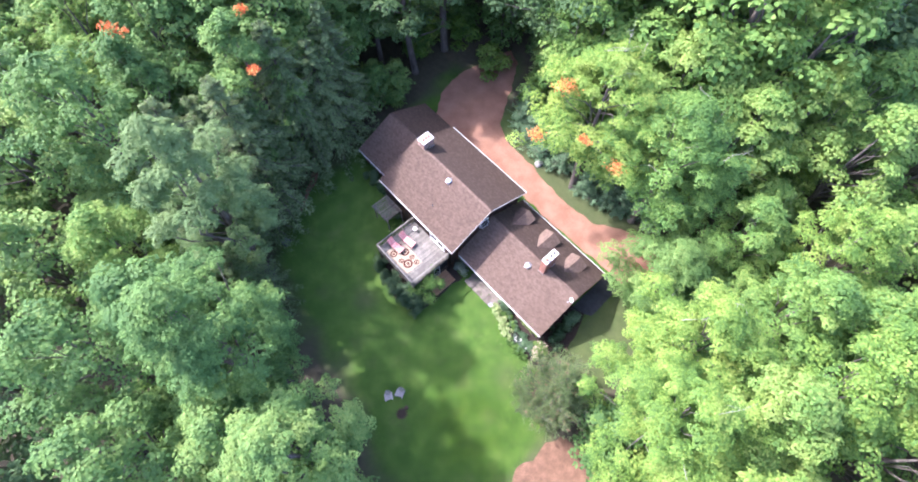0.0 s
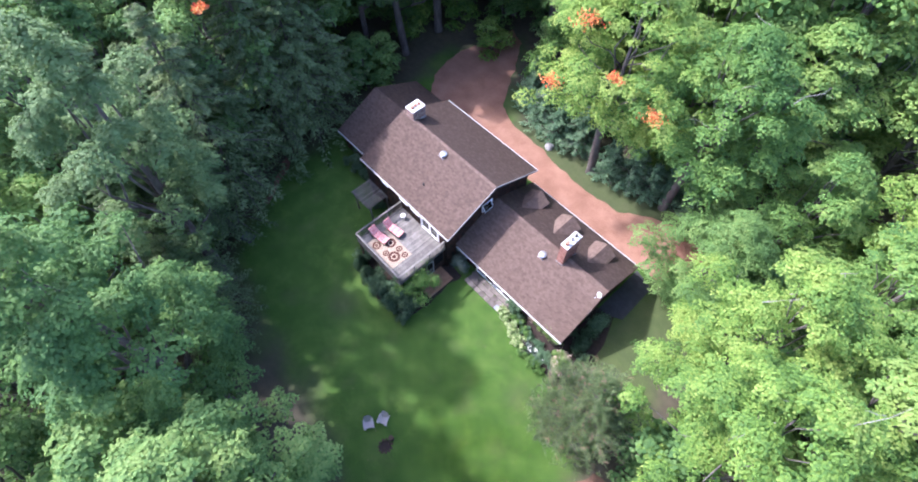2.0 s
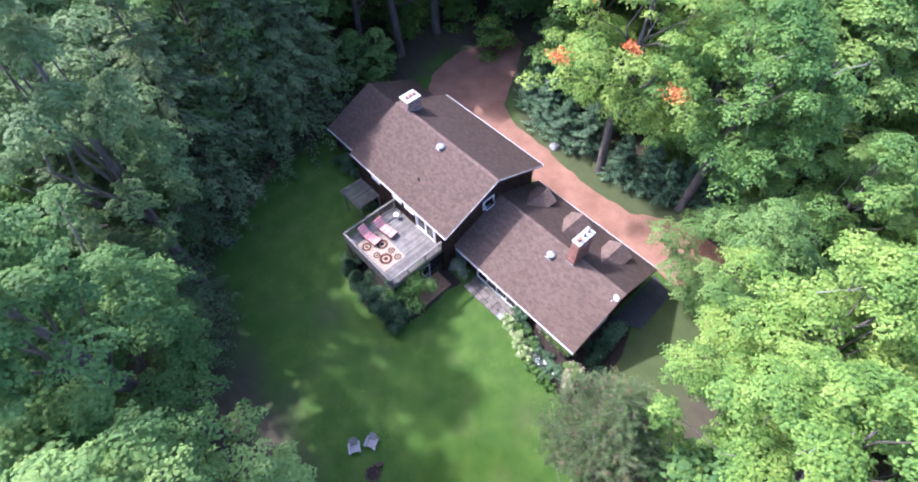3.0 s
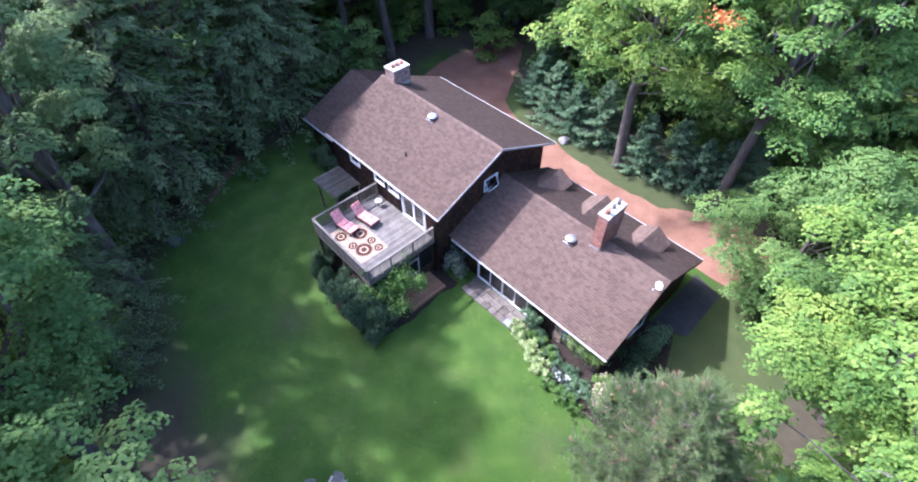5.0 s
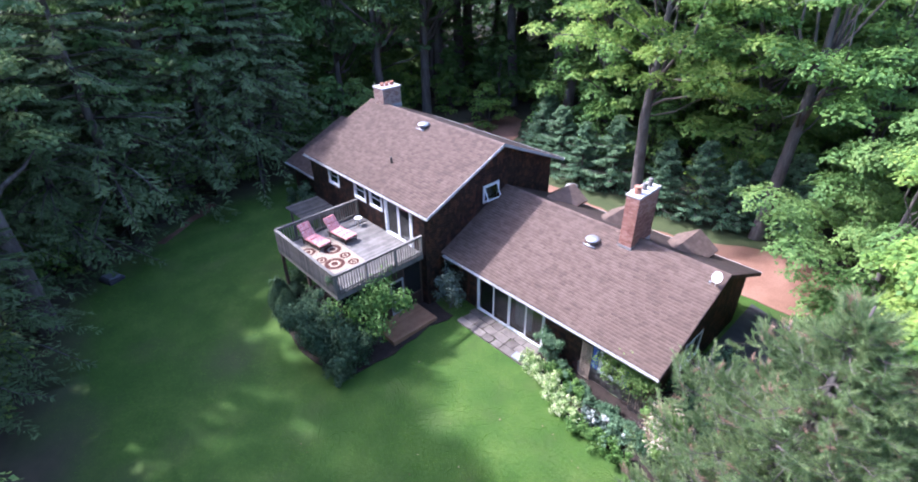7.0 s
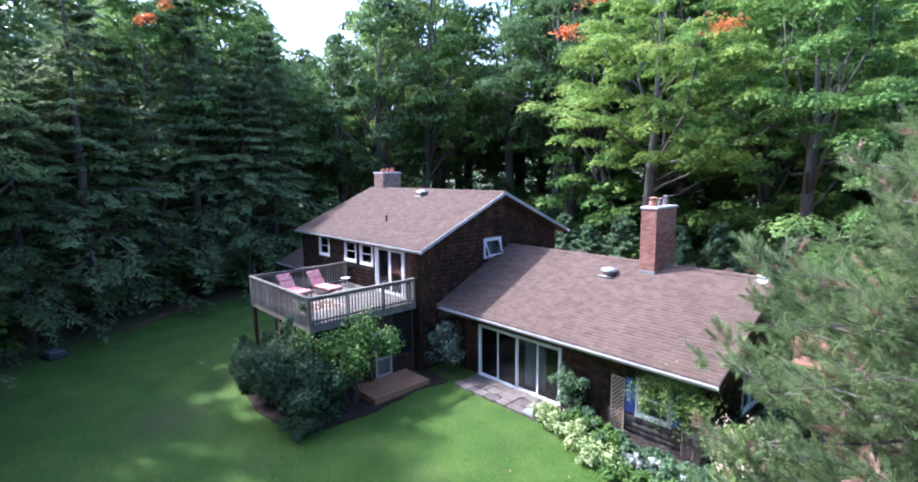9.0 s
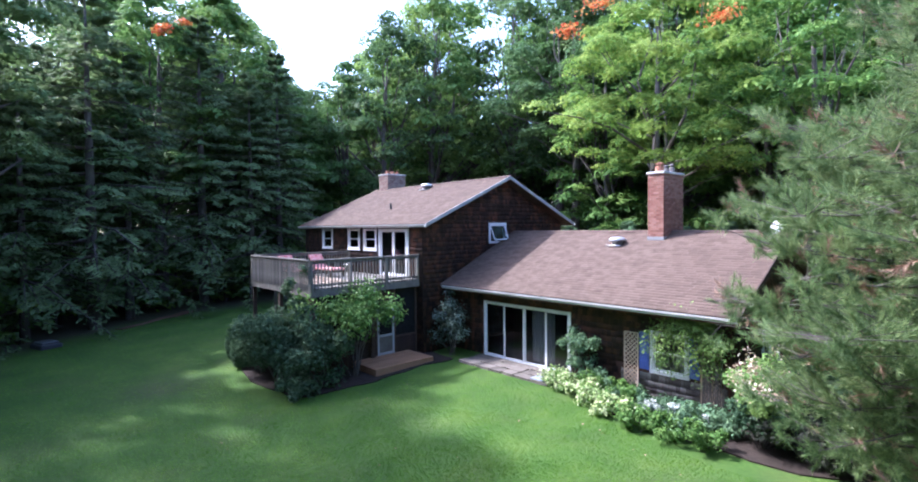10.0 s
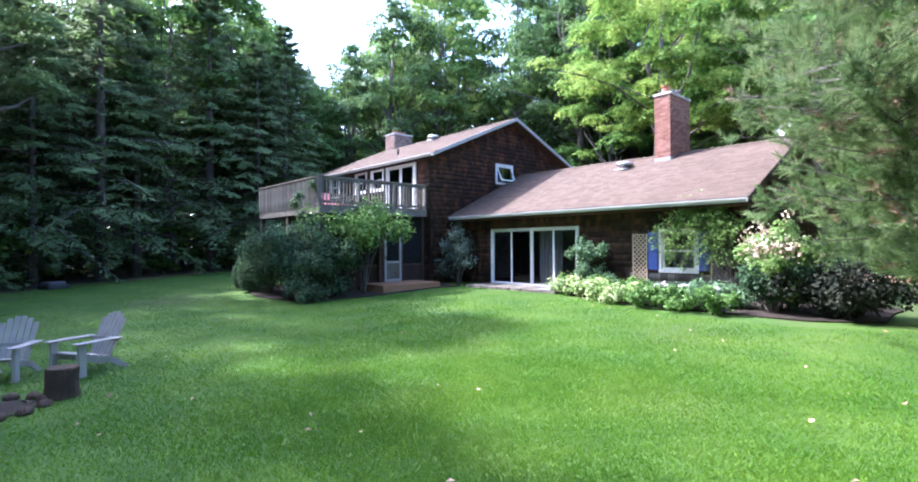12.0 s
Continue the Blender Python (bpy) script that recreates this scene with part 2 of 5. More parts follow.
def tube(bm, pts, radii, sides=8):
    """A tapered round limb through pts."""
    rings = []
    for i, p in enumerate(pts):
        d = (Vector(pts[min(i + 1, len(pts) - 1)]) - Vector(pts[max(i - 1, 0)])).normalized()
        s = d.orthogonal().normalized()
        u = d.cross(s)
        rings.append([bm.verts.new(Vector(p) + (s * math.cos(k * math.tau / sides) + u * math.sin(k * math.tau / sides)) * radii[i]) for k in range(sides)])
    for a, b in zip(rings, rings[1:]):
        for k in range(sides):
            bm.faces.new((a[k], a[(k + 1) % sides], b[(k + 1) % sides], b[k]))
    bm.faces.new(rings[0][::-1])
    bm.faces.new(rings[-1])


def lathe(bm, profile, centre=(0, 0, 0), sides=20):
    """Turns a profile of (radius, height) about the upright through centre."""
    c = Vector(centre)
    rings = [[bm.verts.new(c + Vector((r * math.cos(k * math.tau / sides), r * math.sin(k * math.tau / sides), z))) for k in range(sides)] for r, z in profile]
    for a, b in zip(rings, rings[1:]):
        for k in range(sides):
            bm.faces.new((a[k], a[(k + 1) % sides], b[(k + 1) % sides], b[k]))
    bm.faces.new(rings[0][::-1])
    bm.faces.new(rings[-1])


def prism(bm, pts, d):
    """A flat polygon pushed along d."""
    a = [bm.verts.new(p) for p in pts]
    b = [bm.verts.new(Vector(p) + Vector(d)) for p in pts]
    bm.faces.new(a[::-1])
    bm.faces.new(b)
    for i in range(len(a)):
        j = (i + 1) % len(a)
        bm.faces.new((a[i], a[j], b[j], b[i]))


def finish(bm, name, material, smooth=False):
    bmesh.ops.recalc_face_normals(bm, faces=bm.faces)
    me = bpy.data.meshes.new(name)
    bm.to_mesh(me)
    bm.free()
    me.materials.append(material)
    if smooth:
        me.polygons.foreach_set("use_smooth", [True] * len(me.polygons))
    return me


def part(name, bm, material, parent=None, label="", smooth=False):
    ob = new(name, finish(bm, name, material, smooth))
    ob.parent = parent
    if label:
        tagged(ob, label)
    return ob


def thing(name, label, category, at=(0, 0, 0), rz=0, group="", kind=""):
    ob = new(name)
    ob.matrix_basis = pose(*at, 0, 0, rz)
    return tagged(ob, label, category, group, kind)


def grid_mesh(name, verts, faces, material, smooth=False):
    me = bpy.data.meshes.new(name)
    me.vertices.add(len(verts))
    me.vertices.foreach_set("co", np.asarray(verts, np.float32).ravel())
    k = faces.shape[1]
    me.loops.add(faces.size)
    me.loops.foreach_set("vertex_index", faces.astype(np.int32).ravel())
    me.polygons.add(len(faces))
    me.polygons.foreach_set("loop_start", np.arange(0, faces.size, k, dtype=np.int32))
    me.update(calc_edges=True)
    me.materials.append(material)
    if smooth:
        me.polygons.foreach_set("use_smooth", [True] * len(me.polygons))
    return me


def unit(v):
    return v / np.maximum(np.linalg.norm(v, axis=1, keepdims=True), 1e-6)


def leaf_mesh(name, c, nrm, length, width, material, rng, along=None, fold=0.15):
    """One small folded leaf at each place c, facing nrm."""
    k = len(c)
    nrm = unit(nrm)
    t = rng.normal(size=(k, 3)) if along is None else along
    t = unit(t - nrm * (t * nrm).sum(1, keepdims=True))
    s = np.cross(nrm, t)
    ln = length * rng.uniform(0.7, 1.3, (k, 1))
    wd = width * rng.uniform(0.7, 1.3, (k, 1))
    v = np.stack([c - t * ln * 0.5, c + s * wd * 0.5 + nrm * ln * fold, c + t * ln * 0.5, c - s * wd * 0.5 + nrm * ln * fold], 1).reshape(-1, 3)
    f = np.arange(4 * k).reshape(-1, 4)
    return grid_mesh(name, v, f, material)


def needle_mesh(name, c, d, length, width, material, rng):
    """One thin needle at each place c, pointing along d."""
    k = len(c)
    d = unit(d)
    s = unit(np.cross(d, rng.normal(size=(k, 3)))) * width
    ln = length * rng.uniform(0.75, 1.25, (k, 1))
    v = np.stack([c - s, c + s, c + d * ln], 1).reshape(-1, 3)
    return grid_mesh(name, v, np.arange(3 * k).reshape(-1, 3), material)


def ground_z(x, y):
    return -0.03 * min(max(-y, 0), 20)


# ---- ground ----
CLEARING = [(-20, 0), (-19.5, -7.5), (-14.8, -15), (-6, -17.2), (1, -16.8), (8, -19.5), (17, -19.5), (19, -11), (18, -4), (17.5, 2), (18, 8),
            (13.8, 11.5), (13, 15), (9, 17), (5, 15.2), (0, 15.2), (-6, 16), (-10.5, 16.5), (-13, 20), (-17, 25), (-21, 18), (-20.5, 10)]


def inside(pts, poly):
    """Distance to the polygon's edge, plus within and minus without."""
    p = np.asarray(pts, float)
    best, odd = np.full(len(p), 1e9), np.zeros(len(p), bool)
    for a, b in zip(poly, poly[1:] + poly[:1]):
        a, b = np.array(a, float), np.array(b, float)
        d = b - a
        t = np.clip(((p - a) @ d) / (d @ d), 0, 1)
        best = np.minimum(best, np.linalg.norm(p - a - t[:, None] * d, axis=1))
        cross = (a[1] > p[:, 1]) != (b[1] > p[:, 1])
        odd ^= cross & (p[:, 0] < a[0] + (p[:, 1] - a[1]) * d[0] / (d[1] if abs(d[1]) > 1e-9 else 1e-9))
    return np.where(odd, best, -best)


def build_ground():
    ax = np.concatenate([[-1500, -600, -250, -120], np.arange(-70, 71, 0.7), [120, 250, 600, 1500]])
    X, Y = np.meshgrid(ax, ax, indexing="ij")
    xy = np.stack([X.ravel(), Y.ravel()], 1)
    rng = np.random.default_rng(4)
    z = -0.03 * np.clip(-xy[:, 1], 0, 20) - rng.uniform(0, 0.012, len(xy))
    house = (xy[:, 0] > -19) & (xy[:, 0] < 15) & (xy[:, 1] > -1)
    z = np.where(house, np.minimum(z, 0.0), z)
    k = len(ax)
    i = np.arange(k * k).reshape(k, k)
    f = np.stack([i[:-1, :-1], i[1:, :-1], i[1:, 1:], i[:-1, 1:]], -1).reshape(-1, 4)
    me = grid_mesh("ground", np.column_stack([xy, z]), f, M_GROUND, True)
    d = inside(xy, CLEARING)
    wob = np.array([noise.noise((x * 0.35, y * 0.35, 0)) for x, y in xy]) * 1.6
    worn = 0.55 * np.exp(-((xy[:, 0] + 4.0) ** 2 + (xy[:, 1] + 10.5) ** 2) / 1.4) + 0.35 * np.exp(-((xy[:, 0] - 11.5) ** 2 + (xy[:, 1] + 5) ** 2) / 1.5) + 0.6 * ((xy[:, 1] > 12.8) & (xy[:, 0] > -9)) + 0.5 * np.clip((xy[:, 0] - 11.6) / 1.5, 0, 1) * np.clip((xy[:, 1] + 1.5) / 2, 0, 1)
    me.attributes.new("wood", "FLOAT", "POINT").data.foreach_set("value", np.clip(np.maximum(0.5 - (d + wob) / 2.2, worn), 0, 1).astype(np.float32))
    tagged(new("ground", me), "green mown lawn fading into dark leaf litter under trees", "ground", kind="structure")


def slab(name, pts, z0, z1, material, label, category, kind="structure"):
    bm = bmesh.new()
    if material is not M_ASPHALT:
        # loose edges wander a little
        line = []
        for (ax, ay), (bx, by) in zip(pts, pts[1:] + pts[:1]):
            n = max(1, int(math.hypot(bx - ax, by - ay) / 0.45))
            line += [(ax + (bx - ax) * i / n, ay + (by - ay) * i / n) for i in range(n)]
        pts = [(x + 0.28 * noise.noise((x * 0.9, y * 0.9, 3)), y + 0.28 * noise.noise((x * 0.9, y * 0.9, 8))) for x, y in line]
    prism(bm, [(x, y, z0 + ground_z(x, y)) for x, y in pts], (0, 0, z1 - z0))
    return tagged(part(name, bm, material), label, category, kind=kind)


build_ground()
DRIVE = [(-20.5, 17.5), (-19, 25.5), (-16.5, 24.5), (-13.2, 19.3), (-10.8, 15.6), (-8, 14.5), (-5, 14.4), (1.5, 13.5), (6, 13.9), (8.5, 15.6), (11, 16.4),
         (14.5, 16), (14, 11.5), (12.5, 10.6), (9.5, 10.6), (2.6, 10.4), (-6, 10.6), (-11.5, 10.6), (-17.5, 11), (-19.5, 13.5)]
slab("road", DRIVE, -0.1, 0.03, M_DRIVE, "reddish gravel driveway curving along the back of the house", "driveway")
slab("pavement", [(11, 4.5), (13, 5.6), (12.9, 9.6), (11, 10.2)], -0.1, 0.035, M_ASPHALT, "dark asphalt pad at the end wall of the house", "pad")
slab("pavement", [(18.9, -5.2), (18.2, -6.6), (18.5, -8.4), (17.9, -10.2), (18.8, -11.6), (20.6, -11.9), (23, -12.4), (24.6, -9.5), (25.2, -6.2), (23.8, -4.2), (21.2, -4.6)], -0.2, 0.03, M_EARTH, "reddish bare earth clearing beside the pine", "earth")
slab("garden_bed", [(5.6, -1.1), (9.1, -2.2), (11.2, -2.4), (13.0, -2.4), (13.9, -1.8), (14, 0.5), (12.4, 5.2), (10.8, 5), (10.8, 0), (5.6, 0)], -0.2, 0.035, M_MULCH, "dark mulch bed along the low wing", "garden bed")
slab("garden_bed", [(-6.2, -6.4), (-5, -7.5), (-2, -8.1), (0.6, -7.6), (1.0, -5.4), (0.9, -1.3), (-6.2, -1.3)], -0.2, 0.03, M_MULCH, "dark mulch bed under the deck", "garden bed")


slab("path", [(-17.6, -9.9), (-17.1, -9.6), (-18.6, -7.2), (-20.2, -5.0), (-20.8, -5.2), (-19.1, -7.6)], -0.1, 0.02, M_EARTH, "narrow strip of bare earth at the wood's edge", "path")


# ---- the house ----
house = thing("house", "dark cedar-shingled two-storey house with brown shingle roofs", "house")


def wall(name, x0, x1, y0, y1, z0, z1, holes, along, parent):
    """A wall slab with through openings (a0, a1, z0, z1) along 'x' or 'y', clad in courses of shakes on its outer face."""
    bm = bmesh.new()
    a0, a1 = (x0, x1) if along == "x" else (y0, y1)
    us = sorted({a0, a1, *[h[0] for h in holes], *[h[1] for h in holes]})
    ws = sorted({z0, z1, *[h[2] for h in holes], *[h[3] for h in holes]})
    for u0, u1 in zip(us, us[1:]):
        for w0, w1 in zip(ws, ws[1:]):
            if not any(h[0] <= u0 and u1 <= h[1] and h[2] <= w0 and w1 <= h[3] for h in holes):
                box(bm, *((u0, u1, y0, y1) if along == "x" else (x0, x1, u0, u1)), w0, w1)
    bmesh.ops.remove_doubles(bm, verts=bm.verts, dist=1e-5)
    return part(name, bm, M_SHAKE, parent)


def shakes(name, parent, a0, a1, z0, top, face, along, sign, holes, seed, material=None):
    """Courses of cedar shakes on a wall face; top is a function of the place along it."""
    rng = random.Random(seed)
    vs, fs = [], []
    z = z0
    while z < 9:
        a = a0
        if z > max(top(a0), top(a1), top((a0 + a1) / 2)):
            break
        while a < a1:
            w = rng.uniform(0.1, 0.24)
            b = min(a + w, a1)
            m = (a + b) / 2
            lo, hi = z + rng.uniform(-0.012, 0.012), min(z + 0.2, top(m) - 0.01)
            if hi > lo + 0.04 and not any(h[0] - 0.08 < b and a < h[1] + 0.08 and h[2] - 0.1 < hi and lo < h[3] + 0.08 for h in holes):
                t0, t1 = face + sign * (0.028 + rng.uniform(0, 0.012)), face + sign * 0.006
                k = len(vs)
                q = [(a + 0.004, t0, lo), (b - 0.004, t0, lo), (b - 0.004, t1, hi), (a + 0.004, t1, hi), (a + 0.004, face, lo), (b - 0.004, face, lo)]
                vs += q if along == "x" else [(y, x, zz) for x, y, zz in q]
                fs += [(k, k + 1, k + 2, k + 3), (k + 4, k + 5, k + 1, k)]
            a = b
        z += 0.19
    ob = new(name, grid_mesh(name, np.array(vs), np.array(fs), material or M_SHAKE))
    ob.parent = parent
    tagged(ob, kind="stuff")


MX0, MX1, MY0, MY1 = -11.1, -0.53, -1.6, 7.85   # two-storey block
LX1, LY1 = 10.8, 8.25                            # low wing
GX0, GY0, GY1 = -17.7, 0.2, 9.4                  # garage wing
RIDGE_M, RIDGE_L, RIDGE_G = (3.25, 7.53), (4.04, 4.94), (4.8, 4.62)


def slope(eave_y, eave_z, ridge):
    g = (ridge[1] - eave_z) / abs(ridge[0] - eave_y)
    return lambda y: ridge[1] - g * abs(y - ridge[0])


top_m, top_l, top_g = slope(-1.85, 5.33, RIDGE_M), slope(-0.69, 2.76, RIDGE_L), slope(-0.2, 2.4, RIDGE_G)
SLIDER, BLUEWIN = (1.53, 5.58, 0.05, 2.13), (8.62, 9.6, 0.8, 1.9)
UPPER = [(-9.0, -8.1, 4.2, 5.1), (-6.35, -5.45, 4.2, 5.1), (-4.9, -4.0, 4.2, 5.1)]
FRENCH = (-3.6, -1.55, 3.06, 5.1)
GABLEWIN, GARWIN = (2.42, 3.4, 4.5, 5.26), (-13.2, -12.2, 1.0, 2.0)
m_holes = UPPER + [FRENCH]
wall("wall", MX0, MX1, MY0, MY0 + 0.2, -0.3, 5.42, m_holes, "x", house)
wall("wall", MX0, MX1, MY1 - 0.2, MY1, -0.1, 5.42, [], "x", house)
wall("wall", MX0, MX0 + 0.2, MY0 + 0.2, MY1 - 0.2, -0.1, 5.42, [], "y", house)
wall("wall", MX1 - 0.2, MX1, MY0 + 0.2, MY1 - 0.2, -0.3, 5.42, [GABLEWIN], "y", house)
wall("wall", MX1 + 0.002, LX1, 0, 0.2, -0.2, 2.98, [SLIDER, BLUEWIN], "x", house)
wall("wall", MX1 + 0.002, LX1, LY1 - 0.2, LY1, -0.1, 2.85, [], "x", house)
ENDWIN = (2.6, 4.0, 0.7, 1.9)
wall("wall", LX1 - 0.2, LX1, 0.2, LY1 - 0.2, -0.2, 2.85, [ENDWIN], "y", house)
wall("wall", GX0, MX0 - 0.002, GY0, GY0 + 0.2, -0.3, 2.45, [GARWIN], "x", house)
wall("wall", GX0, MX0 - 0.002, GY1 - 0.2, GY1, -0.1, 2.45, [], "x", house)
wall("wall", GX0, GX0 + 0.2, GY0 + 0.2, GY1 - 0.2, -0.3, 2.45, [], "y", house)
for x, y0, y1, ztop, f in ((MX1, MY0, MY1, 5.42, top_m), (MX0 + 0.2, MY0, MY1, 5.42, top_m), (LX1, 0.0, LY1, 2.85, top_l), (GX0 + 0.2, GY0, GY1, 2.45, top_g)):
    r = {top_m: RIDGE_M, top_l: RIDGE_L, top_g: RIDGE_G}[f]
    bm = bmesh.new()
    prism(bm, [(x, y0, ztop), (x, y1, ztop), (x, y1, max(f(y1) - 0.15, ztop + 0.01)), (x, r[0], r[1] - 0.15), (x, y0, max(f(y0) - 0.15, ztop + 0.01))], (-0.2, 0, 0))
    part("gable", bm, M_SHAKE, house)
shakes("shake_cladding", house, MX0, MX1, -0.2, lambda a: 5.4, MY0, "x", -1, m_holes, 1)
GREYED = (7.55, 10.75, -0.1, 0.66)   # weathered courses under the small window, paler still for the sun on them
shakes("shake_cladding", house, MX1 + 0.04, LX1, -0.1, lambda a: 2.9, 0, "x", -1, [SLIDER, BLUEWIN, GREYED], 2)
shakes("weathered_cladding", house, 7.55, 10.75, -0.1, lambda a: 0.7, 0, "x", -1, [], 6, M_GREYSHAKE)
shakes("shake_cladding", house, MY0, MY1, -0.2, lambda a: top_m(a) - 0.1, MX1, "y", 1, [GABLEWIN], 3)
shakes("shake_cladding", house, 0.03, LY1, -0.1, lambda a: top_l(a) - 0.1, LX1, "y", 1, [ENDWIN], 4)
shakes("shake_cladding", house, GX0, MX0 - 0.03, -0.2, lambda a: 2.4, GY0, "x", -1, [GARWIN], 5)
# floors between the storeys and a dark lining, so that the rooms behind the glass are closed
part("floor_slab", boxes((MX0 + 0.2, MX1 - 0.2, MY0 + 0.2, MY1 - 0.2, 2.8, 3.0), (MX0 + 0.2, MX1 - 0.2, MY0 + 0.2, MY1 - 0.2, -0.1, 0.02),
                         (MX1, LX1 - 0.2, 0.2, LY1 - 0.2, -0.1, 0.04), (GX0 + 0.2, MX0, GY0 + 0.2, GY1 - 0.2, -0.1, 0.02)), M_DARK, house)
part("partition", boxes((MX0 + 0.2, MX1 - 0.2, 3.0, 3.1, 0.02, 5.4), (MX1, LX1 - 0.2, 4.0, 4.1, 0.04, 2.9)), M_DARK, house)


def roof(x0, x1, eave0, eave1, ridge, name, seed, near=None):
    """A gable roof of two slopes with ridge cap, courses of shingle tabs and trim. eave: (y, z)."""
    rng = random.Random(seed)
    for ey, ez in (eave0, eave1):
        bm = bmesh.new()
        s = 1 if ridge[0] > ey else -1
        v = Vector((0, ridge[0] - ey, ridge[1] - ez))
        length = v.length
        v.normalize()
        n = Vector((1, 0, 0)).cross(v) * s
        prism(bm, [(x0, ey, ez), (x1, ey, ez), (x1, ridge[0], ridge[1]), (x0, ridge[0], ridge[1])], -n * 0.14)
        deckob = part(name, bm, M_SHINGLE, house)
        vs, fs, few = [], [], []
        row = 0
        o = Vector((x0, ey, ez))
        while row * 0.15 < length:
            a = -rng.uniform(0, 0.3)
            while a < x1 - x0:
                b = a + rng.uniform(0.26, 0.36)
                u0, u1 = max(a, 0) + 0.004, min(b, x1 - x0) - 0.004
                w0, w1 = row * 0.15, min(row * 0.15 + 0.19, length)
                if u1 - u0 > 0.03:
                    h = 0.008 + rng.uniform(0, 0.004)
                    c = [o + Vector((u, 0, 0)) + v * w + n * k for u, w, k in ((u0, w0, h), (u1, w0, h), (u1, w1, 0.004), (u0, w1, 0.004), (u0, w0, 0), (u1, w0, 0))]
                    if near and s > 0 and x0 + u0 > near[0] and row < near[1]:
                        few.append((c, u1 - u0))
                    else:
                        k = len(vs)
                        vs += [tuple(p) for p in c]
                        fs += [(k, k + 1, k + 2, k + 3), (k + 4, k + 5, k + 1, k)]
                a = b
            row += 1
        st = new("shingle_field", grid_mesh("shingle_field", np.array(vs), np.array(fs), M_SHINGLE))
        st.parent = deckob
        tagged(st, kind="stuff")
        if few:
            SINGLES.append((deckob, few))
    bm = bmesh.new()
    k = x0
    while k < x1 - 0.05:
        e = min(k + 0.3, x1)
        for s, (ey, ez) in ((-1, eave0), (1, eave1)):
            d = Vector((0, ey - ridge[0], ez - ridge[1])).normalized() * 0.15
            prism(bm, [(k, ridge[0], ridge[1] + 0.025), (e + 0.03, ridge[0], ridge[1] + 0.035), (e + 0.03, ridge[0] + d.y, ridge[1] + d.z + 0.035), (k, ridge[0] + d.y, ridge[1] + d.z + 0.025)], (0, 0, 0.008))
        k = e
    part("ridge_cap", bm, M_SHINGLE, house)


SINGLES = []
roof(-11.35, 0.0, (-1.85, 5.33), (8.35, 5.33), RIDGE_M, "roof", 11)
roof(-0.5, 11.21, (-0.69, 2.76), (8.77, 2.76), RIDGE_L, "roof", 12, near=(7.9, 26))
roof(-18.0, -11.12, (-0.2, 2.4), (9.8, 2.4), RIDGE_G, "roof", 13)


def gutter(x0, x1, y, z, s):
    """A metal eaves gutter with a rolled lip."""
    bm = bmesh.new()
    pr = [(0, 0.0), (0.0, -0.11), (0.07, -0.11), (0.115, -0.03), (0.115, 0.005), (0.1, 0.005), (0.1, -0.025), (0.06, -0.095), (0.012, -0.095), (0.012, 0.0)]
    prism(bm, [(x0, y + s * a, z + b - 0.03) for a, b in pr], (x1 - x0, 0, 0))
    part("gutter", bm, M_GUTTER, house, "white enamelled gutter")


def rake(x, eave0, eave1, ridge):
    bm = bmesh.new()
    for ey, ez in (eave0, eave1):
        prism(bm, [(x, ey, ez - 0.13), (x, ridge[0], ridge[1] - 0.13), (x, ridge[0], ridge[1] + 0.015), (x, ey, ez + 0.015)], (0.03, 0, 0))
    part("rake_board", bm, M_TRIM, house, "pale grey painted rake board")


gutter(-11.35, 0.0, -1.85, 5.33, -1)
gutter(-11.35, 0.0, 8.35, 5.33, 1)
gutter(-0.28, 11.21, -0.69, 2.76, -1)
gutter(-0.45, 11.21, 8.77, 2.76, 1)
gutter(-18.0, -11.4, -0.2, 2.4, -1)
rake(0.002, (-1.85, 5.33), (8.35, 5.33), RIDGE_M)
bm = bmesh.new()
for ey, ez in ((-0.69, 2.76), (8.77, 2.76)):
    prism(bm, [(11.212, ey, ez - 0.17), (11.212, RIDGE_L[0], RIDGE_L[1] - 0.17), (11.212, RIDGE_L[0], RIDGE_L[1] + 0.01), (11.212, ey, ez + 0.01)], (0.025, 0, 0))
part("rake_board", bm, M_SHAKE, house, "dark stained rake board")
part("soffit", boxes((-11.3, -0.02, -1.83, MY0 - 0.04, 5.13, 5.16), (-0.2, 11.2, -0.67, -0.04, 2.56, 2.59)), M_SHAKE, house)


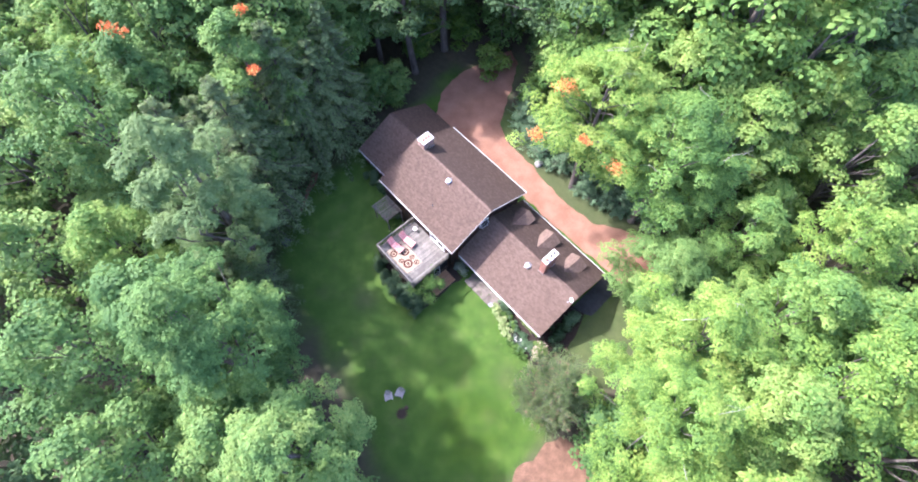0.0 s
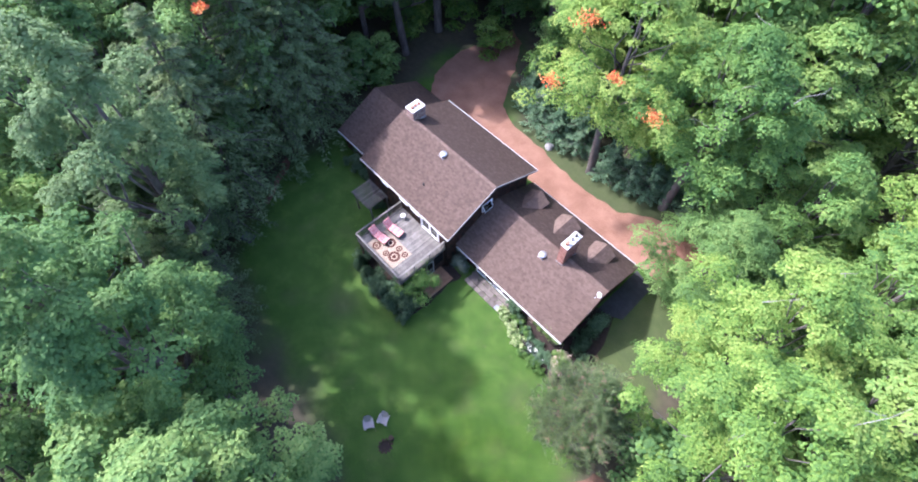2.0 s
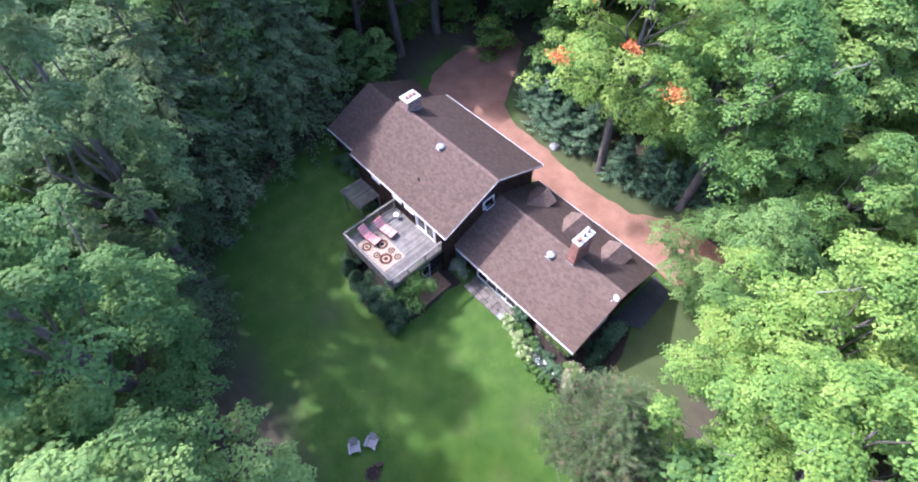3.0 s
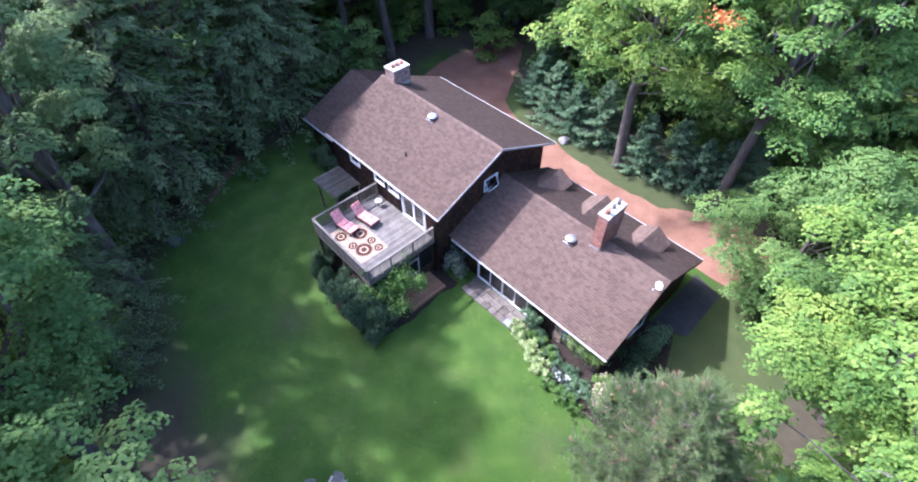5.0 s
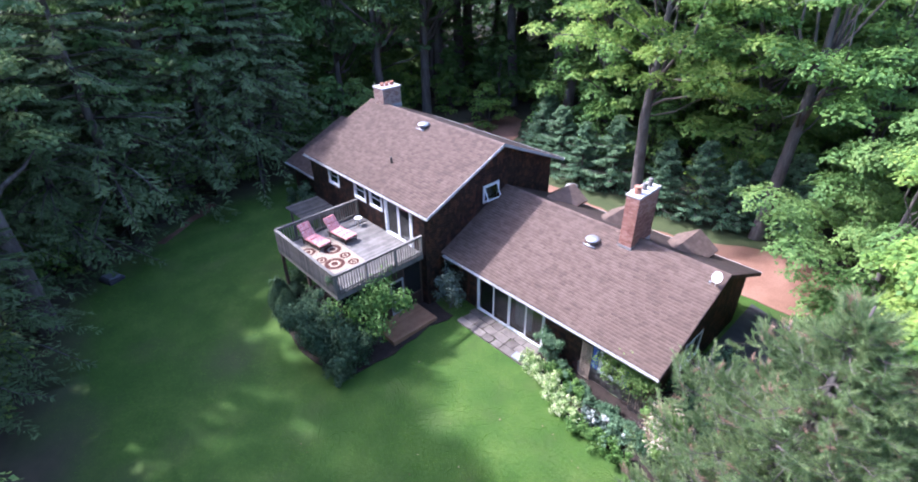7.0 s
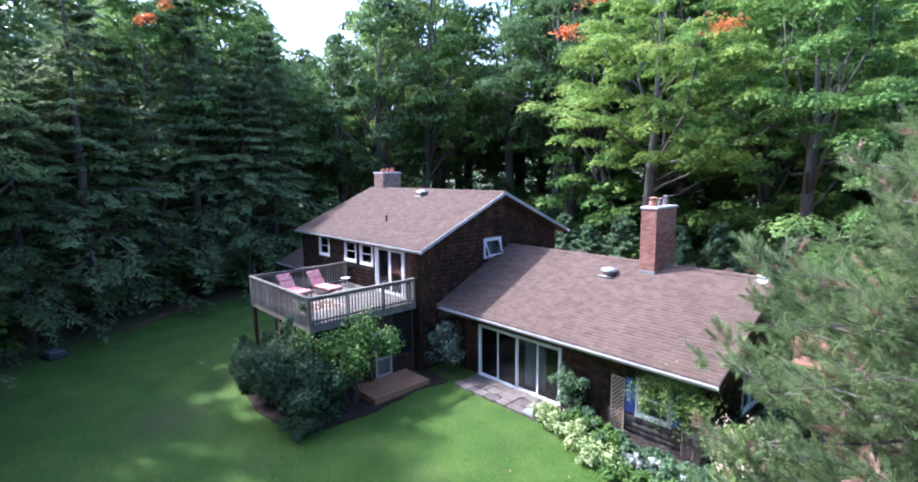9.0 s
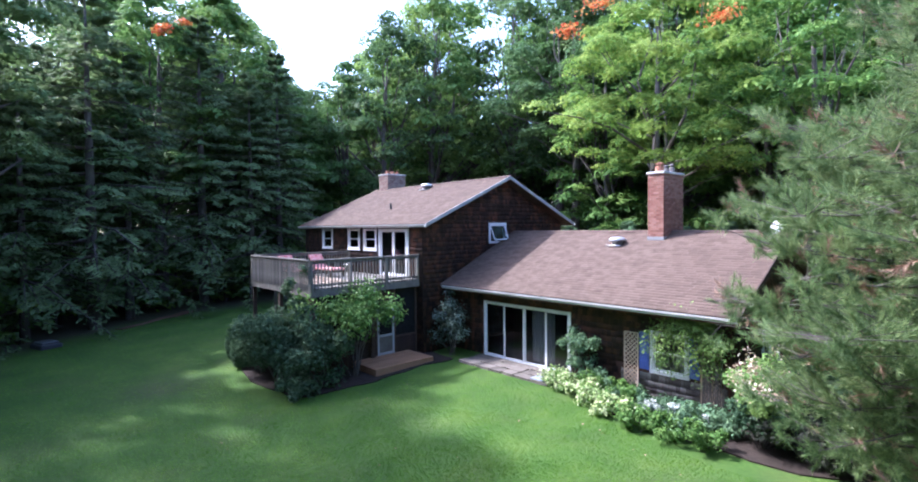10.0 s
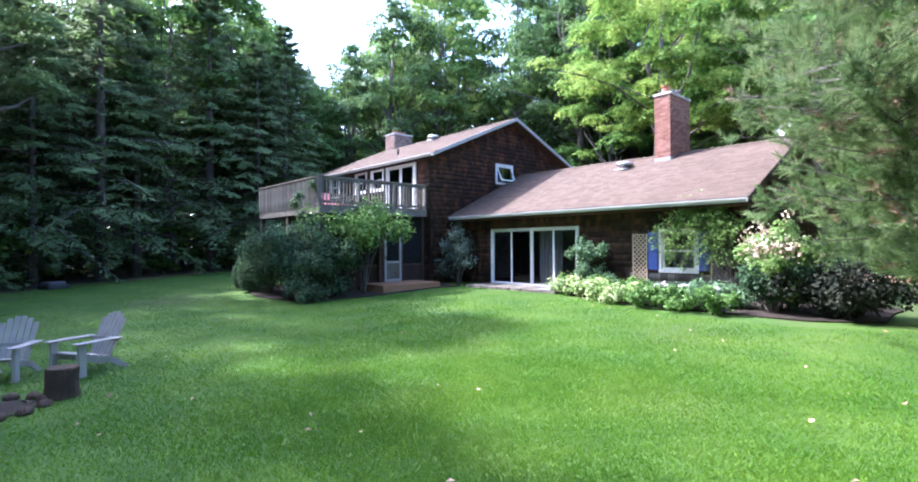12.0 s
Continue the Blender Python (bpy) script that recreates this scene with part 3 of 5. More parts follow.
def window(kind, h, face, along, sign, panes, parent, depth=0.12, label="", frame_w=0.1, bars=0, s=0.055):
    """A framed window in an opening h = (a0, a1, z0, z1)."""
    a0, a1, z0, z1 = h

    def bx(u0, u1, d0, d1, w0, w1):
        lo, hi = sorted((face + sign * d0, face + sign * d1))
        return (u0, u1, lo, hi, w0, w1) if along == "x" else (lo, hi, u0, u1, w0, w1)

    w = new(kind)
    w.parent = parent
    if label:
        tagged(w, label)
    f = frame_w
    part("frame", boxes(bx(a0 - f, a1 + f, -0.1, 0.05, z1, z1 + f), bx(a0 - f, a1 + f, -0.1, 0.06, z0 - f, z0), bx(a0 - f, a0, -0.1, 0.05, z0, z1), bx(a1, a1 + f, -0.1, 0.05, z0, z1)), M_WHITE, w)
    step = (a1 - a0) / panes
    for i in range(panes):
        u0, u1 = a0 + i * step, a0 + (i + 1) * step
        d = 0.02 if i % 2 else -0.02
        sash = [bx(u0, u1, d - 0.02, d + 0.02, z1 - s, z1), bx(u0, u1, d - 0.02, d + 0.02, z0, z0 + s), bx(u0, u0 + s, d - 0.02, d + 0.02, z0 + s, z1 - s), bx(u1 - s, u1, d - 0.02, d + 0.02, z0 + s, z1 - s)]
        if bars:
            zm = (z0 + z1) / 2
            sash.append(bx(u0 + s, u1 - s, d - 0.015, d + 0.025, zm - 0.025, zm + 0.025))
        part("sash", boxes(*sash), M_WHITE, w)
        g = part("pane", boxes(bx(u0 + s - 0.005, u1 - s + 0.005, d - 0.006, d + 0.006, z0 + s - 0.005, z1 - s + 0.005)), M_GLASS, w)
        g.visible_shadow = False
    return w


window("sliding_door", SLIDER, 0, "x", -1, 4, house, label="white-framed four-panel sliding glass door", frame_w=0.07)
for h in UPPER:
    window("window", h, MY0, "x", -1, 1, house, bars=1)
window("french_door", FRENCH, MY0, "x", -1, 2, house, label="white french doors with narrow panes", s=0.115)
window("window", BLUEWIN, 0, "x", -1, 1, house, bars=1)
window("window", ENDWIN, LX1, "y", 1, 2, house)
window("window", GARWIN, GY0, "x", -1, 2, house)
w = window("window", GABLEWIN, MX1, "y", 1, 1, house, label="small white awning window propped open")
hinge = pose(MX1, 0, GABLEWIN[3])
for o in w.children:
    if not o.name.startswith("frame"):
        o.matrix_basis = hinge @ pose(0, 0, 0, 0, -24, 0) @ hinge.inverted()
for a, b in ((8.2, 8.5), (9.72, 10.0)):
    sh = part("shutter", boxes((a, b, -0.075, -0.045, 0.78, 1.92)), M_BLUE, house, "blue louvred shutter")
    for k in range(9):
        part("louvre", boxes((a + 0.04, b - 0.04, -0.088, -0.075, 0.86 + k * 0.115, 0.93 + k * 0.115)), M_BLUE, sh)



def dormer(x):
    """A small gabled dormer on the back slope."""
    d = new("dormer")
    d.parent = house
    rz, ez, hw, yf = 4.4, 3.72, 1.0, 7.55
    back = lambda z: 8.77 - (z - 2.76) / 0.4609
    bm = bmesh.new()
    prism(bm, [(x - 0.78, 7.35, 2.9), (x + 0.78, 7.35, 2.9), (x + 0.78, 7.35, 3.8), (x, 7.35, 4.28), (x - 0.78, 7.35, 3.8)], (0, -1.4, 0))
    part("cheek", bm, M_SHAKE, d)
    for s in (-1, 1):
        bm = bmesh.new()
        prism(bm, [(x, yf, rz), (x + s * hw, yf, ez), (x + s * hw, back(ez) - 0.05, ez), (x, back(rz) - 0.05, rz)], (0, 0, 0.06))
        for r in range(7):
            f0, f1 = r / 7, (r + 1.15) / 7
            y0 = yf + 0.01
            while y0 > back(rz - f0 * 0 - (rz - ez) * f0) + 0.1 and r < 7:
                y1 = max(y0 - 0.3, 5.2)
                za, zb = rz + (ez - rz) * f0, rz + (ez - rz) * min(f1, 1)
                prism(bm, [(x + s * hw * f0, y0, za + 0.064), (x + s * hw * f0, y1 + 0.008, za + 0.064), (x + s * hw * min(f1, 1), y1 + 0.008, zb + 0.068), (x + s * hw * min(f1, 1), y0, zb + 0.068)], (0, 0, 0.008))
                y0 = y1
        part("dormer_roof", bm, M_SHINGLE, d)
    window("dormer_window", (x - 0.4, x + 0.4, 3.1, 3.7), 7.35, "x", 1, 1, d)


for x in (1.4, 4.9, 8.5):
    dormer(x)


def chimney(x0, x1, y0, y1, z0, z1, material, pots, label, single):
    """A brick stack laid in courses on a mortar core, with a cap and flues."""
    c = new("chimney")
    c.parent = house
    tagged(c, label)
    part("mortar_core", boxes((x0 + 0.012, x1 - 0.012, y0 + 0.012, y1 - 0.012, z0, z1)), M_MORTAR, c)
    if material:
        bm, full = bmesh.new(), {}
        zz, row = z0, 0
        while zz < z1 - 0.03:
            for fixed, a0, a1, ax in ((y0, x0, x1, "x"), (x1, y0, y1, "y"), (y1, x0, x1, "x"), (x0, y0, y1, "y")):
                a = a0 - (0.105 if row % 2 else 0)
                while a < a1 - 0.02:
                    u0, u1 = max(a, a0) + 0.005, min(a + 0.205, a1 + 0.005) - 0.005
                    if u1 - u0 > 0.02:
                        lo, hi = fixed - 0.012, fixed + 0.012
                        dims = (u0, u1, lo, hi) if ax == "x" else (lo, hi, u0, u1)
                        if single and fixed == y0 or single and fixed == x1 and row > 21:
                            key = (round(u1 - u0, 2), ax)
                            if key not in full:
                                k = (u1 - u0) / 2
                                q = (-k, k, -0.012, 0.012) if ax == "x" else (-0.012, 0.012, -k, k)
                                full[key] = finish(boxes((*q, 0, 0.063), bevel=0.003), "brick", material)
                            o = new("brick", full[key])
                            o.parent = c
                            o.location = ((dims[0] + dims[1]) / 2, (dims[2] + dims[3]) / 2, zz + random.uniform(0, 0.003))
                        else:
                            box(bm, *dims, zz, zz + 0.063)
                    a += 0.205
            zz += 0.074
            row += 1
        tagged(part("brickwork", bm, material, c), kind="stuff")
    part("cap", boxes((x0 - 0.05, x1 + 0.05, y0 - 0.05, y1 + 0.05, z1, z1 + 0.09), bevel=0.015), M_CAP, c)
    for px, py, r, h in pots:
        bm = bmesh.new()
        lathe(bm, [(r, 0), (r, h * 0.6), (r * 0.85, h * 0.62), (r * 0.5, h * 0.63), (r * 0.5, h * 0.78), (r * 1.05, h * 0.8), (r * 1.05, h * 0.9), (r * 0.3, h)], (px, py, z1 + 0.09), 14)
        part("flue", bm, M_CLAY if r > 0.12 else M_FLUE, c)
    part("flashing", boxes((x0 - 0.02, x1 + 0.02, y0 - 0.02, y1 + 0.02, z0 - 0.05, z0 + 0.2)), M_METAL, c)


chimney(6.74, 7.33, 3.35, 4.95, 4.55, 7.05, M_BRICK, [(7.03, 3.65, 0.15, 0.35), (7.03, 4.2, 0.1, 0.3), (7.03, 4.65, 0.1, 0.38)], "tall red brick chimney with concrete cap", True)
chimney(-10.7, -9.75, 3.1, 4.4, 7.2, 8.38, M_PALEBRICK, [(-10.2, 3.4, 0.13, 0.22), (-10.2, 3.75, 0.13, 0.22), (-10.2, 4.1, 0.13, 0.22)], "squat pale chimney with three clay flues", False)


def roof_vent(x, y, z, parent):
    bm = bmesh.new()
    lathe(bm, [(0.2, -0.12), (0.2, 0.05), (0.31, 0.07), (0.33, 0.12), (0.28, 0.18), (0.16, 0.22), (0.03, 0.235)], (x, y, z), 18)
    box(bm, x - 0.3, x + 0.3, y - 0.3, y - 0.24, z - 0.12, z - 0.08)
    part("roof_vent", bm, M_METAL, parent, "round galvanised roof vent", True)


roof_vent(5.68, 3.0, top_l(3.0) + 0.05, house)
roof_vent(-5.4, 2.6, top_m(2.6) + 0.05, house)
bm = bmesh.new()
tube(bm, [(-4.9, -0.1, top_m(-0.1)), (-4.9, -0.1, top_m(-0.1) + 0.3)], [0.05, 0.05], 10)
part("vent_pipe", bm, M_BLACK, house)
dish = thing("satellite_dish", "white oval satellite dish on a bent arm on the roof edge", "satellite dish", (10.95, 3.4, top_l(3.4)))
dish.scale = (0.85, 0.85, 0.85)
bm = bmesh.new()
lathe(bm, [(0.02, 0.0), (0.12, 0.01), (0.21, 0.035), (0.27, 0.065), (0.265, 0.075), (0.2, 0.045), (0.11, 0.02), (0.02, 0.012)], (0, 0, 0), 24)
bmesh.ops.transform(bm, matrix=pose(0.05, -0.1, 0.5, 66, 0, -25), verts=bm.verts)
part("reflector", bm, M_DISH, dish, smooth=True)
bm = bmesh.new()
tube(bm, [(0, 0, 0), (0, 0, 0.3), (0.05, -0.08, 0.5)], [0.025, 0.025, 0.025])
part("mast", bm, M_METAL, dish)
bm = bmesh.new()
tube(bm, [(0.05, -0.1, 0.35), (-0.1, -0.55, 0.42)], [0.015, 0.015], 6)
box(bm, -0.14, -0.06, -0.62, -0.54, 0.38, 0.47)
part("feed_arm", bm, M_METAL, dish)

# ---- deck, pergola, steps ----
deck = thing("deck", "weathered grey raised timber deck with baluster railing", "deck")
DX0, DX1, DY0, DZ = -6.2, -0.72, -6.45, 3.05
for k in range(39):
    x = DX0 + 0.02 + k * 0.1405
    part("board", boxes((x, x + 0.132, DY0, MY0 - 0.06, DZ - 0.035, DZ)), M_DECK, deck)
part("rim_joist", boxes((DX0, DX1, DY0 - 0.04, DY0, DZ - 0.3, DZ - 0.04), (DX0 - 0.04, DX0, DY0 - 0.04, MY0 - 0.06, DZ - 0.3, DZ - 0.04), (DX1, DX1 + 0.04, DY0 - 0.04, MY0 - 0.06, DZ - 0.3, DZ - 0.04)), M_DECK, deck)
part("joists", boxes(*[(DX0 + 0.3 + k * 0.5, DX0 + 0.35 + k * 0.5, DY0, MY0 - 0.06, DZ - 0.25, DZ - 0.04) for k in range(11)]), M_DECK, deck)
for x, y in ((DX0 + 0.08, DY0 + 0.06), (-3.45, DY0 + 0.06), (DX1 - 0.08, DY0 + 0.06), (DX0 + 0.08, -3.9), (DX1 - 0.08, -3.9)):
    part("post", boxes((x - 0.07, x + 0.07, y - 0.07, y + 0.07, -0.4, DZ - 0.04)), M_LOG, deck)
runs = [((DX0, DY0), (DX1, DY0)), ((DX0, DY0), (DX0, MY0 - 0.08)), ((DX1, DY0), (DX1, MY0 - 0.08))]
bal = finish(boxes((-0.019, 0.019, -0.019, 0.019, DZ - 0.1, DZ + 0.93)), "baluster", M_DECK)
rail_post = finish(boxes((-0.045, 0.045, -0.045, 0.045, DZ - 0.28, DZ + 0.98), bevel=0.006), "rail_post", M_DECK)
for (ax, ay), (bx_, by) in runs:
    a, b = Vector((ax, ay, 0)), Vector((bx_, by, 0))
    L = (b - a).length
    d = (b - a) / L
    bm = bmesh.new()
    beam(bm, (ax, ay, DZ + 1.0), (bx_, by, DZ + 1.0), 0.14, 0.04)
    part("hand_rail", bm, M_DECK, deck)
    bm = bmesh.new()
    beam(bm, (ax, ay, DZ + 0.92), (bx_, by, DZ + 0.92), 0.04, 0.09)
    beam(bm, (ax, ay, DZ + 0.1), (bx_, by, DZ + 0.1), 0.04, 0.09)
    part("rail_bar", bm, M_DECK, deck)
    k = 0.12
    while k < L - 0.05:
        o = new("baluster", bal)
        o.parent, o.location = deck, a + d * k + Vector((d.y, -d.x, 0)) * 0.04
        k += 0.135
    for k in range(4):
        o = new("rail_post", rail_post)
        o.parent, o.location = deck, a + d * min(max(L * k / 3, 0.03), L - 0.05)
pg = thing("pergola", "weathered grey slatted pergola roof beside the deck", "pergola")
for k in range(13):
    x = -10.9 + k * 0.2
    part("slat", boxes((x, x + 0.07, -3.8, -1.66, 2.5, 2.6)), M_DECK, pg)
part("beam", boxes((-11, -8.3, -3.6, -3.5, 2.36, 2.5)), M_DECK, pg)
part("beam", boxes((-11, -8.3, -1.8, -1.7, 2.36, 2.5)), M_DECK, pg)
for x in (-10.8, -8.5):
    part("post", boxes((x - 0.05, x + 0.05, -3.6, -3.5, -0.3, 2.36)), M_DECK, pg)
    part("post", boxes((x - 0.05, x + 0.05, -1.8, -1.7, -0.3, 2.36)), M_DECK, pg)
st = thing("wooden_step", "low tan wooden platform step below the deck", "step")
for k in range(11):
    part("board", boxes((-0.95 + k * 0.15, -0.95 + k * 0.15 + 0.142, -4.75, -2.1, 0.1, 0.14), bevel=0.004), M_STEP, st)
part("skirt", boxes((-0.93, 0.69, -4.73, -4.69, -0.3, 0.1), (0.65, 0.69, -4.69, -2.1, -0.3, 0.1), (-0.93, -0.89, -4.69, -2.1, -0.3, 0.1)), M_STEP, st)
# porch wall under the deck: framed screens
ps = thing("screen_porch", "dark framed screen panels enclosing the space under the deck", "porch")
for k in range(4):
    x = -5.6 + k * 1.3
    part("stud", boxes((x, x + 0.08, -3.95, -3.87, -0.3, 2.75)), M_DECK, ps)
part("mid_rail", boxes((-5.6, -1.0, -3.94, -3.88, 0.75, 0.83)), M_DECK, ps)
part("kick_panel", boxes((-5.6, -1.0, -3.93, -3.89, -0.3, 0.745)), M_SHAKE, ps)
# its end wall, with the door that opens onto the step
PX, PDOOR = -0.92, (-3.62, -2.82)
for y in (-6.3, -5.0, PDOOR[0] - 0.08, PDOOR[1], -1.75):
    part("stud", boxes((PX - 0.04, PX + 0.04, y, y + 0.08, -0.3, 2.75)), M_LOG, ps)
# solid dark sheets stand for the shaded opening under the deck
for y0, y1 in ((-6.22, -5.0), (-4.92, PDOOR[0] - 0.08), (PDOOR[1] + 0.08, -1.75)):
    part("screen", boxes((PX - 0.006, PX + 0.006, y0, y1, 0.83, 2.75)), M_MESH, ps, "near-black screen standing for the shade under the deck")
    part("mid_rail", boxes((PX - 0.03, PX + 0.03, y0, y1, 0.75, 0.83)), M_LOG, ps)
    part("kick_panel", boxes((PX - 0.02, PX + 0.02, y0, y1, -0.3, 0.745)), M_SHAKE, ps)
part("header", boxes((PX - 0.03, PX + 0.03, PDOOR[0], PDOOR[1], 2.12, 2.75)), M_SHAKE, ps)
pd = part("screen_door", boxes((PX + 0.0, PX + 0.045, PDOOR[0], PDOOR[0] + 0.09, 0.14, 2.1), (PX, PX + 0.045, PDOOR[1] - 0.09, PDOOR[1], 0.14, 2.1),
                               (PX, PX + 0.045, PDOOR[0] + 0.09, PDOOR[1] - 0.09, 2.0, 2.1), (PX, PX + 0.045, PDOOR[0] + 0.09, PDOOR[1] - 0.09, 0.86, 0.95),
                               (PX, PX + 0.045, PDOOR[0] + 0.09, PDOOR[1] - 0.09, 0.14, 0.24)), M_TRIM, ps, "pale narrow screen door")
part("screen", boxes((PX + 0.016, PX + 0.024, PDOOR[0] + 0.09, PDOOR[1] - 0.09, 0.95, 2.0)), M_MESH, pd)
part("door_panel", boxes((PX + 0.01, PX + 0.03, PDOOR[0] + 0.09, PDOOR[1] - 0.09, 0.24, 0.86)), M_DECK, pd, "tan lower panel")
part("handle", boxes((PX + 0.045, PX + 0.08, PDOOR[0] + 0.03, PDOOR[0] + 0.06, 1.0, 1.16), bevel=0.006), M_BLACK, pd)

# ---- trees ----
def limb(bm, a, b, r0, r1, rng, bend=0.12, sides=6):
    a, b = np.array(a, float), np.array(b, float)
    L = np.linalg.norm(b - a)
    pts = [a + (b - a) * t + rng.normal(0, bend * L * 0.5 * math.sin(math.pi * t), 3) * (0 < t < 1) for t in (0, 0.35, 0.7, 1)]
    tube(bm, [tuple(p) for p in pts], [r0, r0 * 0.65 + r1 * 0.35, r0 * 0.35 + r1 * 0.65, r1], sides)


def broadleaf(seed, H, R, base, clumps, leaves, size, material, name="maple_tree", label="", category="tree", red=()):
    """A tapered, forked trunk with limbs to many flattened clumps of small leaves."""
    rng = np.random.default_rng(seed)
    tree = thing(name, label or "tall green maple tree at the edge of the clearing", category)
    f = (np.arange(clumps) + rng.uniform(0, 1, clumps)) / clumps
    az = rng.uniform(0, math.tau, clumps)
    lump = 1 + 0.2 * np.sin(3 * az + seed) + 0.12 * np.sin(5 * az + 2 * seed)
    prof = np.sin(np.pi * (0.13 + 0.87 * f) ** 0.8) ** 0.75
    rr = R * prof * lump * np.sqrt(rng.uniform(0.2, 1.0, clumps))
    c = np.stack([rr * np.cos(az), rr * np.sin(az), base + (H - base) * 0.95 * f], 1)
    cr = math.sqrt(R / 5) * rng.uniform(0.55, 1.45, clumps) * (0.75 + 0.35 * prof) * min(1.0, math.sqrt(75 / clumps))
    k = rng.choice(clumps, leaves, p=cr ** 2 / (cr ** 2).sum())
    d = unit(rng.normal(size=(leaves, 3)))
    d[:, 2] = np.where(d[:, 2] < -0.2, -d[:, 2], d[:, 2])
    wob = 1 + 0.25 * np.sin(5 * np.arctan2(d[:, 1], d[:, 0]) + 7 * k)
    p = c[k] + d * (cr[k] * wob * rng.uniform(0.5, 1.05, leaves) ** 0.6)[:, None] * np.array([1.1, 1.1, 0.42])
    p[:, 2] -= 0.14 * ((p[:, :2] - c[k][:, :2]) ** 2).sum(1)
    nrm = d * np.array([0.6, 0.6, 0.9]) + np.array([0, 0, 0.6]) + rng.normal(0, 0.24, (leaves, 3))
    crown = new("crown", leaf_mesh("crown", p, nrm, size, size * 0.75, material, rng))
    crown.parent = tree
    bm = bmesh.new()
    tr = 0.018 * H
    top = np.array([rng.normal(0, 0.4), rng.normal(0, 0.4), base + (H - base) * 0.75])
    fork = np.array([rng.normal(0, 0.2), rng.normal(0, 0.2), base * 0.75])
    tube(bm, [(0, 0, -0.5), (0, 0, 0.3), tuple(fork * 0.5), tuple(fork), tuple((fork + top) / 2 + rng.normal(0, 0.2, 3)), tuple(top)], [tr * 1.5, tr * 1.1, tr, tr * 0.85, tr * 0.5, tr * 0.12], 9)
    part("trunk", bm, M_BARK, tree, smooth=True)
    bm = bmesh.new()
    for i in range(0, clumps, max(1, clumps // 16)):
        f = rng.uniform(0.0, 0.8)
        limb(bm, fork + (top - fork) * min(f, i / clumps) * 0.9, c[i] - np.array([0, 0, cr[i] * 0.25]), tr * (0.4 - 0.3 * f), 0.015, rng, sides=5)
    tagged(part("branchwork", bm, M_BARK, tree, smooth=True), kind="stuff")
    if seed in (21, 22, 24, 25):
        bm = bmesh.new()
        for i in range(9):
            q = c[rng.integers(clumps // 3, clumps)] + np.array([0, 0, 0.3])
            e = q + unit(rng.normal(size=(1, 3)) + np.array([0, 0, 0.5]))[0] * rng.uniform(1.0, 2.2)
            limb(bm, q - (e - q) * 0.5, e, 0.03, 0.006, rng, sides=4)
            limb(bm, (q + e) / 2, (q + e) / 2 + rng.normal(0, 0.5, 3), 0.015, 0.005, rng, sides=4)
        tagged(part("dead_twigs", bm, M_DEAD, tree, "bare pale dead twigs"), kind="stuff")
    for x, y, z, r in red:
        q = unit(rng.normal(size=(170, 3))) * r * rng.uniform(0.1, 1.35, (170, 1)) * np.array([1.15, 0.9, 0.55]) + np.array([x, y, z])
        q[:, :2] += 0.4 * r * np.sin(q[:, 2:] * 6)
        ob = new("red_foliage", leaf_mesh("red_foliage", q, rng.normal(size=(170, 3)) + np.array([0, 0, 1.0]), size * 0.9, size * 0.7, M_LEAF_RED, rng))
        ob.parent = tree
        tagged(ob, "orange-red autumn leaf cluster")
    return tree


